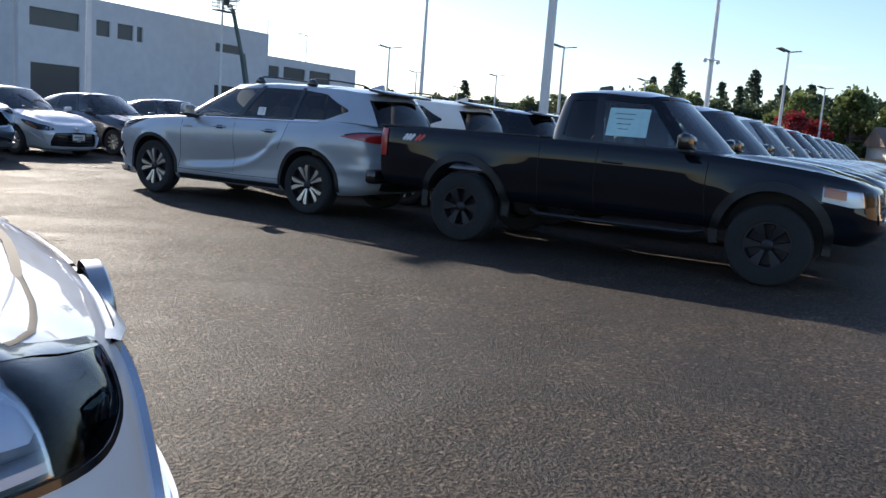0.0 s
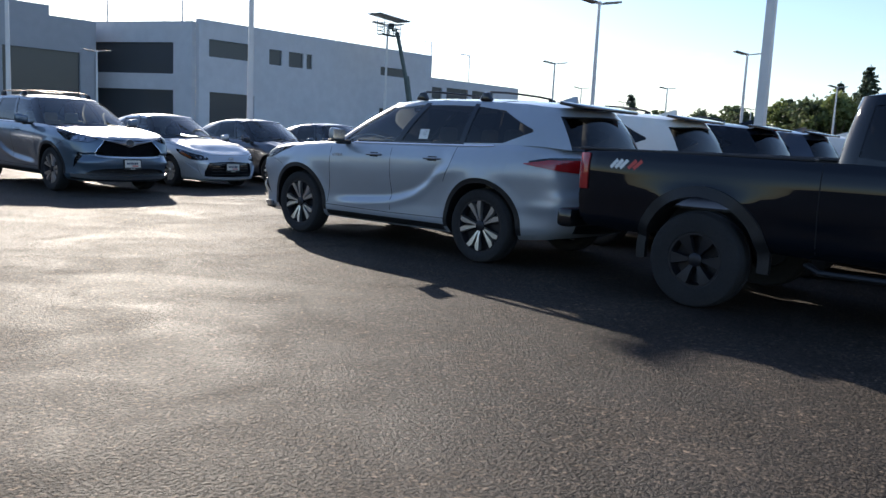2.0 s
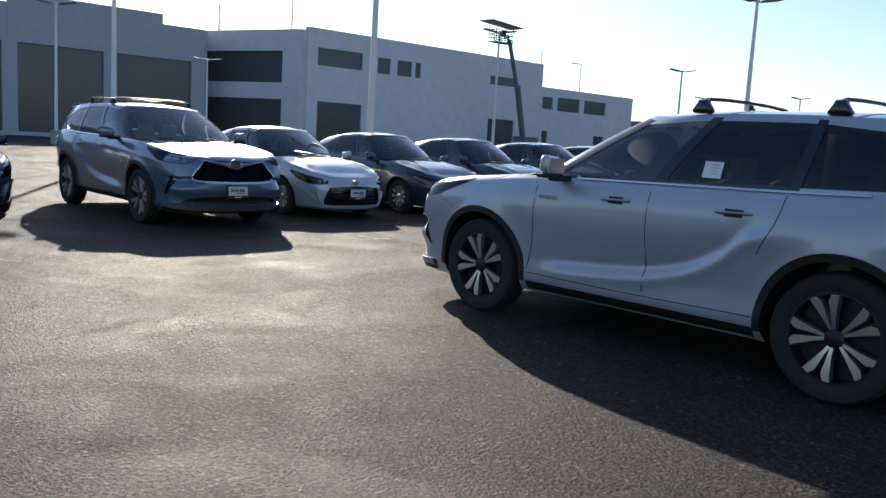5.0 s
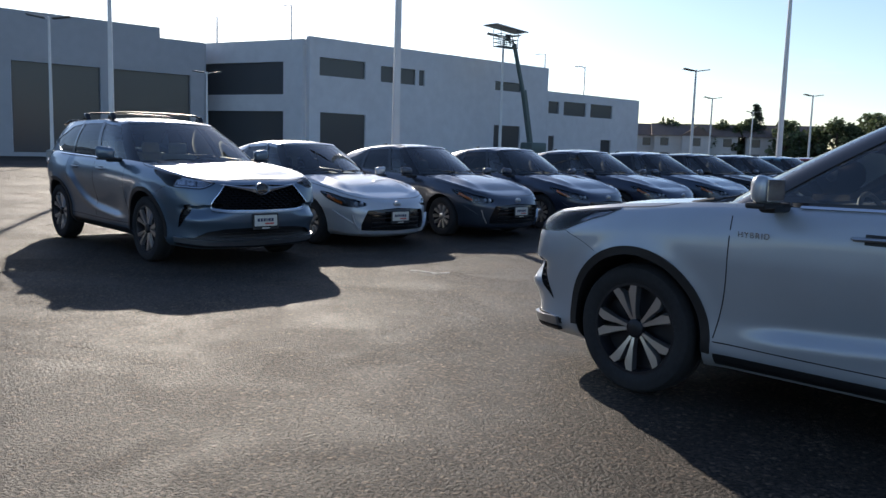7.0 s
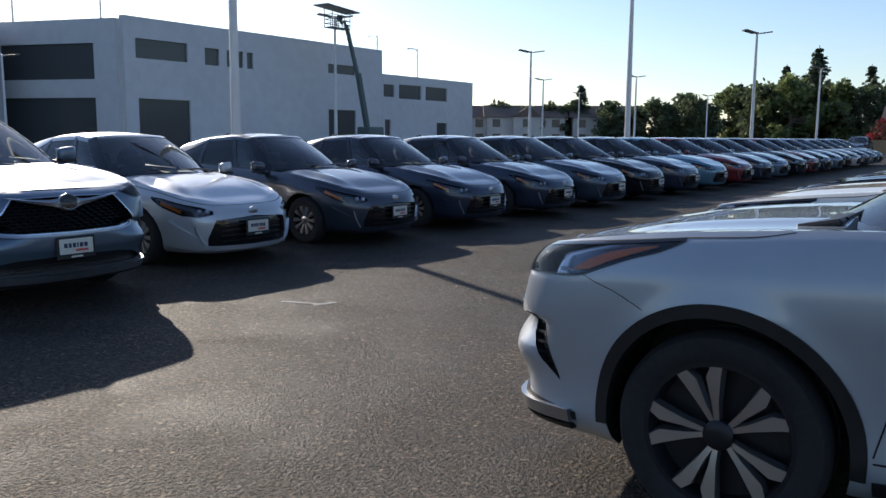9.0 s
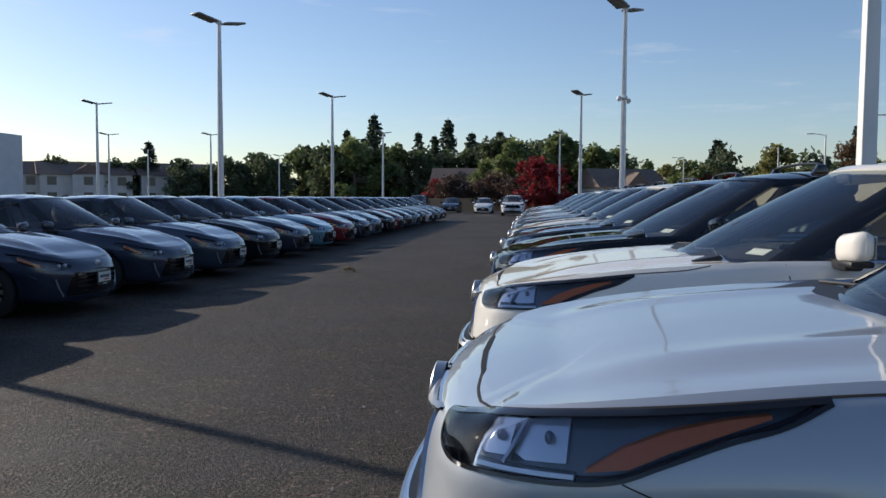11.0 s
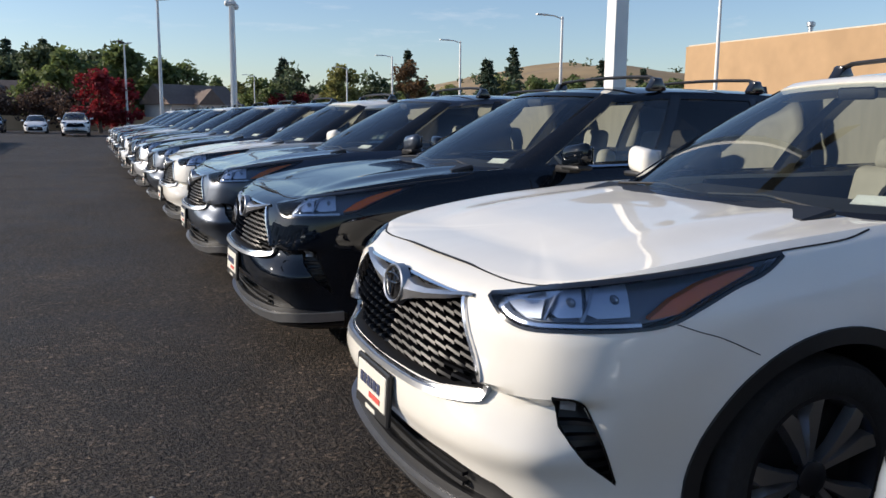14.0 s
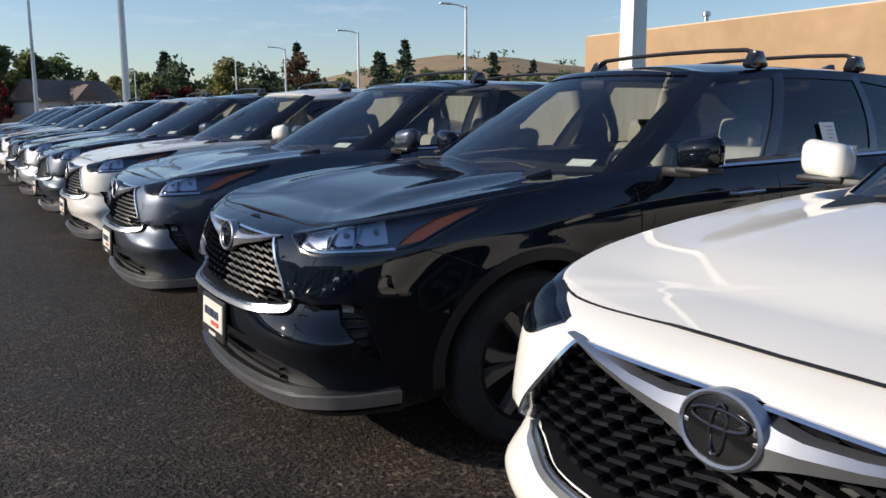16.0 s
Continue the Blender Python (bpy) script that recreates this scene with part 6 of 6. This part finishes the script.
CON = [conifer("conifer", 1, 15, 3.8, 4600, LEAF["conifer"]), conifer("conifer", 2, 15, 3.2, 4000, LEAF["conifer"]), conifer("conifer", 3, 15, 4.2, 4900, LEAF["conifer"])]
BRO = {"dark": [broadleaf("broadleaf_tree", 11 + k, 9, 3.9, 1900, 0.40, LEAF["dark"], 34, 0.12) for k in range(3)],
       "green": [broadleaf("broadleaf_tree", 21 + k, 9, 3.7, 1900, 0.40, LEAF["green"], 30, 0.16) for k in range(3)],
       "yellow": [broadleaf("broadleaf_tree", 31 + k, 9, 3.6, 2100, 0.38, LEAF["yellow"], 28, 0.16) for k in range(2)],
       "red": [broadleaf("maple_tree", 41 + k, 5, 2.3, 1800, 0.22, LEAF["red"], 26, 0.22) for k in range(2)],
       "maroon": [broadleaf("plum_tree", 51, 4, 3.2, 2200, 0.21, LEAF["maroon"], 36, 0.2)],
       "brown": [broadleaf("autumn_tree", 61, 10, 2.6, 1900, 0.26, LEAF["brown"], 26, 0.2)]}
rt = random.Random(99)


def plant(model, x, y, h, h0, label, cat, group):
    s = h / h0
    ob = copy_thing(model, pose(x, y, -0.02, 0, 0, rt.uniform(0, 360)))
    ob.scale = (s * rt.uniform(0.88, 1.15), s * rt.uniform(0.88, 1.15), s)
    tagged(ob, label, cat, group)


for x, y, h in ((-38.4, 154.5, 15.2), (-46.5, 168, 13.7), (-50, 152, 10), (-30.6, 156, 12.3), (-25.2, 156.5, 14.5), (-28, 160, 12), (-21.6, 167, 13), (-15.8, 157, 12.5), (-32.2, 145, 9.8), (-70.8, 133, 9.4), (-13, 158, 10.2),
                (26.6, 174, 12.1), (47.2, 125, 9.8), (22, 156, 11), (43.4, 150, 12.7), (60.5, 142, 13.3), (47, 126, 10), (79.5, 142, 11.9), (86, 138, 10.5), (-41, 158, 11.5), (-36, 150, 10), (-18.5, 152, 9.5)):
    plant(rt.choice(CON), x, y, h * 1.12, 15, "tall dark green conifer behind the lot", "conifer", "conifers along the skyline")
for k in range(13):
    plant(rt.choice(BRO["dark"]), -84 + 2.9 * k + rt.uniform(-1, 1), 131 + rt.uniform(-4, 4), rt.uniform(6.0, 8.0), 9, "dense dark green tree in shade", "tree", "trees along the skyline")
for k in range(20):
    plant(rt.choice(BRO["dark"] + BRO["green"][:1]), -54 + 2.5 * k + rt.uniform(-1, 1), 146 + rt.uniform(-7, 7), rt.uniform(8.4, 11.4), 9, "broad dark green tree at the edge of the lot", "tree", "trees along the skyline")
for k in range(7):
    plant(rt.choice(BRO["green"] + BRO["yellow"]), -15 + 2.7 * k + rt.uniform(-0.8, 0.8), 118 + rt.uniform(-3, 3), rt.uniform(6.6, 8.6), 9, "yellow-green leafy tree lit by low sun", "tree", "trees along the skyline")
for k in range(30):
    plant(rt.choice(BRO["green"] + BRO["dark"] + BRO["yellow"][:1]), 7 + 3.0 * k + rt.uniform(-2, 2), 132 + rt.uniform(-8, 10), rt.uniform(6.2, 9.0), 9, "leafy green tree before the dry hills", "tree", "trees along the skyline")
for k in range(24):
    plant(rt.choice(BRO["green"] + BRO["dark"]), 30 + 4.6 * k + rt.uniform(-2, 2), 178 + rt.uniform(-12, 12), rt.uniform(7.0, 10.0), 9, "leafy tree among houses below the hills", "tree", "trees along the skyline")
plant(BRO["green"][0], -6.1, 113.2, 9.5, 9, "large yellow-green tree lit by low sun", "tree", "trees along the skyline")
plant(BRO["green"][1], -11.5, 113.3, 9.0, 9, "large yellow-green tree lit by low sun", "tree", "trees along the skyline")
for x, y, h in ((32.3, 121, 10.3), (64, 140, 9.8), (70, 138, 10.2), (78, 134, 8.8)):
    plant(BRO["brown"][0], x, y, h, 10, "thin brown autumn tree, half bare", "tree", "autumn trees")
for x, y, h in ((-9.4, 86, 5.2), (-7.6, 88, 4.6), (14, 124, 4.6), (17.5, 124, 4.8), (-21, 104, 3.6)):
    plant(rt.choice(BRO["red"]), x, y, h, 5, "bright red maple tree", "maple", "red maples")
for x, y, h in ((-18.9, 103, 3.9), (-14.1, 103, 4.2), (-11.4, 100, 3.8)):
    plant(BRO["maroon"][0], x, y, h, 4, "spreading maroon plum tree", "plum tree", "plum trees")
for grp in (CON, *BRO.values()):
    for t in grp:
        for o in (*t.children_recursive, t):
            bpy.data.objects.remove(o)


# ---- houses, hill and horizon ----
ROOFT = material("roof_tiles", (0.16, 0.12, 0.10), 0.9, grain=0.2, scale=3, bump=0.4, bump_scale=8)
HWALL = material("house_stucco", (0.55, 0.54, 0.52), 0.9, grain=0.08, scale=1)
HWALL2 = material("house_stucco_pink", (0.42, 0.34, 0.30), 0.9, grain=0.08, scale=1)


def house(x, y, rz, w, d, h, rise, mat, label, floors=2):
    ob = new("house", None)
    ob.matrix_world = pose(x, y, 0, 0, 0, rz)
    part("wall", box_bm(w, d, h, pose(0, 0, h / 2)), mat, ob)
    bm = bmesh.new()
    o = 0.5
    P = [bm.verts.new(p) for p in ((-w / 2 - o, -d / 2 - o, h - 0.1), (w / 2 + o, -d / 2 - o, h - 0.1), (w / 2 + o, d / 2 + o, h - 0.1), (-w / 2 - o, d / 2 + o, h - 0.1), (-w / 2 - o, 0, h + rise), (w / 2 + o, 0, h + rise))]
    for f in ((0, 1, 5, 4), (2, 3, 4, 5), (0, 4, 3), (1, 2, 5), (3, 2, 1, 0)):
        bm.faces.new([P[k] for k in f])
    part("roof", bm, ROOFT, ob, smooth=False)
    # gabled bay to the front
    gb = bmesh.new()
    gw = w * 0.34
    Q = [gb.verts.new(p) for p in ((-gw / 2 - 0.3, -d / 2 - 1.6, h - 0.1), (gw / 2 + 0.3, -d / 2 - 1.6, h - 0.1), (0, -d / 2 - 1.6, h + rise * 0.75), (-gw / 2 - 0.3, 0, h - 0.1), (gw / 2 + 0.3, 0, h - 0.1), (0, 0, h + rise * 0.75))]
    for f in ((0, 1, 2), (1, 4, 5, 2), (3, 0, 2, 5), (3, 4, 1, 0)):
        gb.faces.new([Q[k] for k in f])
    part("gable_roof", gb, ROOFT, ob, smooth=False)
    part("bay_wall", box_bm(gw, 1.4, h, pose(0, -d / 2 - 0.69, h / 2)), mat, ob)
    for fl in range(floors):
        for k in (-0.38, 0.0, 0.38):
            win = new("window", None)
            win.parent = ob
            win.location = (k * w, -d / 2 - (1.4 if k == 0 else 0) - 0.0, h * (fl + 0.55) / floors)
            part("pane", box_bm(1.3, 0.06, 1.3), DARKGLASS, win)
            part("window_frame", box_bm(1.5, 0.05, 0.12, pose(0, -0.01, 0.7)), HWALL, win)
            part("window_sill", box_bm(1.6, 0.12, 0.10, pose(0, -0.03, -0.7)), HWALL, win)
    tagged(ob, label, "house", "houses beyond the lot")


for x, y, rz, w in ((-92, 124, 38, 14), (-80, 130, 35, 13), (-68, 137, 33, 12)):
    house(x, y, rz, w, 9, 4.8, 2.0, HWALL, "pale two-storey apartment house with dark gabled roof")
house(0.9, 110, 20, 8, 7, 2.9, 2.2, HWALL, "white house with dark brown roof behind trees", 1)
house(-20, 128, 0, 8, 7, 3.6, 2.2, HWALL2, "pinkish house with dark roof among trees", 1)
house(34, 158, -18, 16, 9, 4.0, 1.8, HWALL2, "tan house before the dry hills", 2)
part("garden_wall", box_bm(46, 0.3, 1.4, pose(-6, 101.0, 0.7)), TANWALL, None)
tagged(bpy.data.objects["garden_wall"], "low tan garden wall at the end of the lot", "wall", kind="structure")

GRASSHILL = material("dry_grass", (0.30, 0.215, 0.115), 0.95, grain=0.3, scale=0.05)
nx, ny = 70, 16
HV = []
for i in range(nx):
    for j in range(ny):
        a = radians(96 - 66 * i / (nx - 1))
        d = 240 + 330 * j / (ny - 1)
        x, y = -10 + d * math.cos(a), 9 + d * math.sin(a)
        k = j / (ny - 1)
        ridge = 15 + 24 * (0.5 + 0.5 * math.sin(i * 0.17 + 0.8)) * (0.7 + 0.6 * noise.noise(Vector((x * 0.012, y * 0.012, 0)))) + 2.0 * noise.noise(Vector((x * 0.04, y * 0.04, 3)))
        HV.append((x, y, -0.5 + ridge * math.sin(math.pi * min(k * 1.25, 1) * 0.5) * ease(i / 24) * min(1, (nx - 1 - i) / 4)))
hill = part("hill", mesh_from("hill", HV, grid_faces(nx, ny), (GRASSHILL,)), None, None)
tagged(hill, "low hills of dry tan grass on the horizon", "hill", kind="structure")
HL = []
HF = []
rh = random.Random(5)
for k in range(160):
    i, j = rh.randrange(4, nx - 4), rh.randrange(3, ny - 4)
    c = Vector(HV[i * ny + j])
    for q in range(16):
        add_leaf(HL, HF, c + Vector((rh.gauss(0, 1.3), rh.gauss(0, 1.3), 1.4 + rh.gauss(0, 0.8))), rh.uniform(0.6, 1.2), rh)
hb = part("hill_bushes", mesh_from("hill_bushes", HL, HF, (LEAF["dark"],), smooth=False), None, None)
tagged(hb, "scattered dark bushes over the dry hills", "bushes", kind="stuff")


# ---- small things on the ground ----
DRYLEAF = material("dry_leaf", (0.62, 0.42, 0.18), 0.8, grain=0.3, scale=30)
lv = bmesh.new()
m_, n_ = 7, 9
gridv = []
for i in range(n_):
    t = i / (n_ - 1)
    w = 0.075 * math.sin(math.pi * t) ** 0.7 + 0.002
    gridv.append([lv.verts.new((0.24 * (t - 0.5), w * (2 * j / (m_ - 1) - 1), 0.012 + 0.05 * (2 * j / (m_ - 1) - 1) ** 2 + 0.03 * math.sin(4 * t))) for j in range(m_)])
for a, b in zip(gridv, gridv[1:]):
    for j in range(m_ - 1):
        lv.faces.new((a[j], a[j + 1], b[j + 1], b[j]))
lf = part("fallen_leaf", lv, DRYLEAF, None)
lf.location, lf.rotation_euler = (-13.24, 22.98, 0.0), (0, 0, 0.6)
tagged(lf, "curled dry yellow leaf on the asphalt", "leaf")


def pebble(x, y, r, seed):
    q = random.Random(seed)
    bm = bmesh.new()
    bmesh.ops.create_icosphere(bm, subdivisions=2, radius=r)
    for v in bm.verts:
        v.co *= q.uniform(0.8, 1.15)
        v.co.z *= 0.65
    ob = part("pebble", bm, CONCRETE, None)
    ob.location = (x, y, r * 0.5)
    tagged(ob, "small grey pebble on the asphalt", "pebble", "pebbles on the asphalt")


pebble(-10.825, 12.81, 0.014, 1)
for k in range(18):
    pebble(rng.uniform(-13.5, -2.0), rng.uniform(3.0, 24.0), rng.uniform(0.004, 0.010), 10 + k)
MARK = material("worn_white_paint", (0.36, 0.35, 0.33), 0.8, grain=0.4, scale=25)
for x, y, rz, L in ((-13.2, 10.95, 20, 0.34), (-13.0, 11.05, 75, 0.22)):
    mk = part("paint_mark", box_bm(L, 0.045, 0.004, pose(0, 0, 0.002)), MARK, None)
    mk.matrix_world = pose(x, y, 0, 0, 0, rz)
    tagged(mk, "worn white survey mark painted on asphalt", "paint mark", "paint marks on the asphalt")
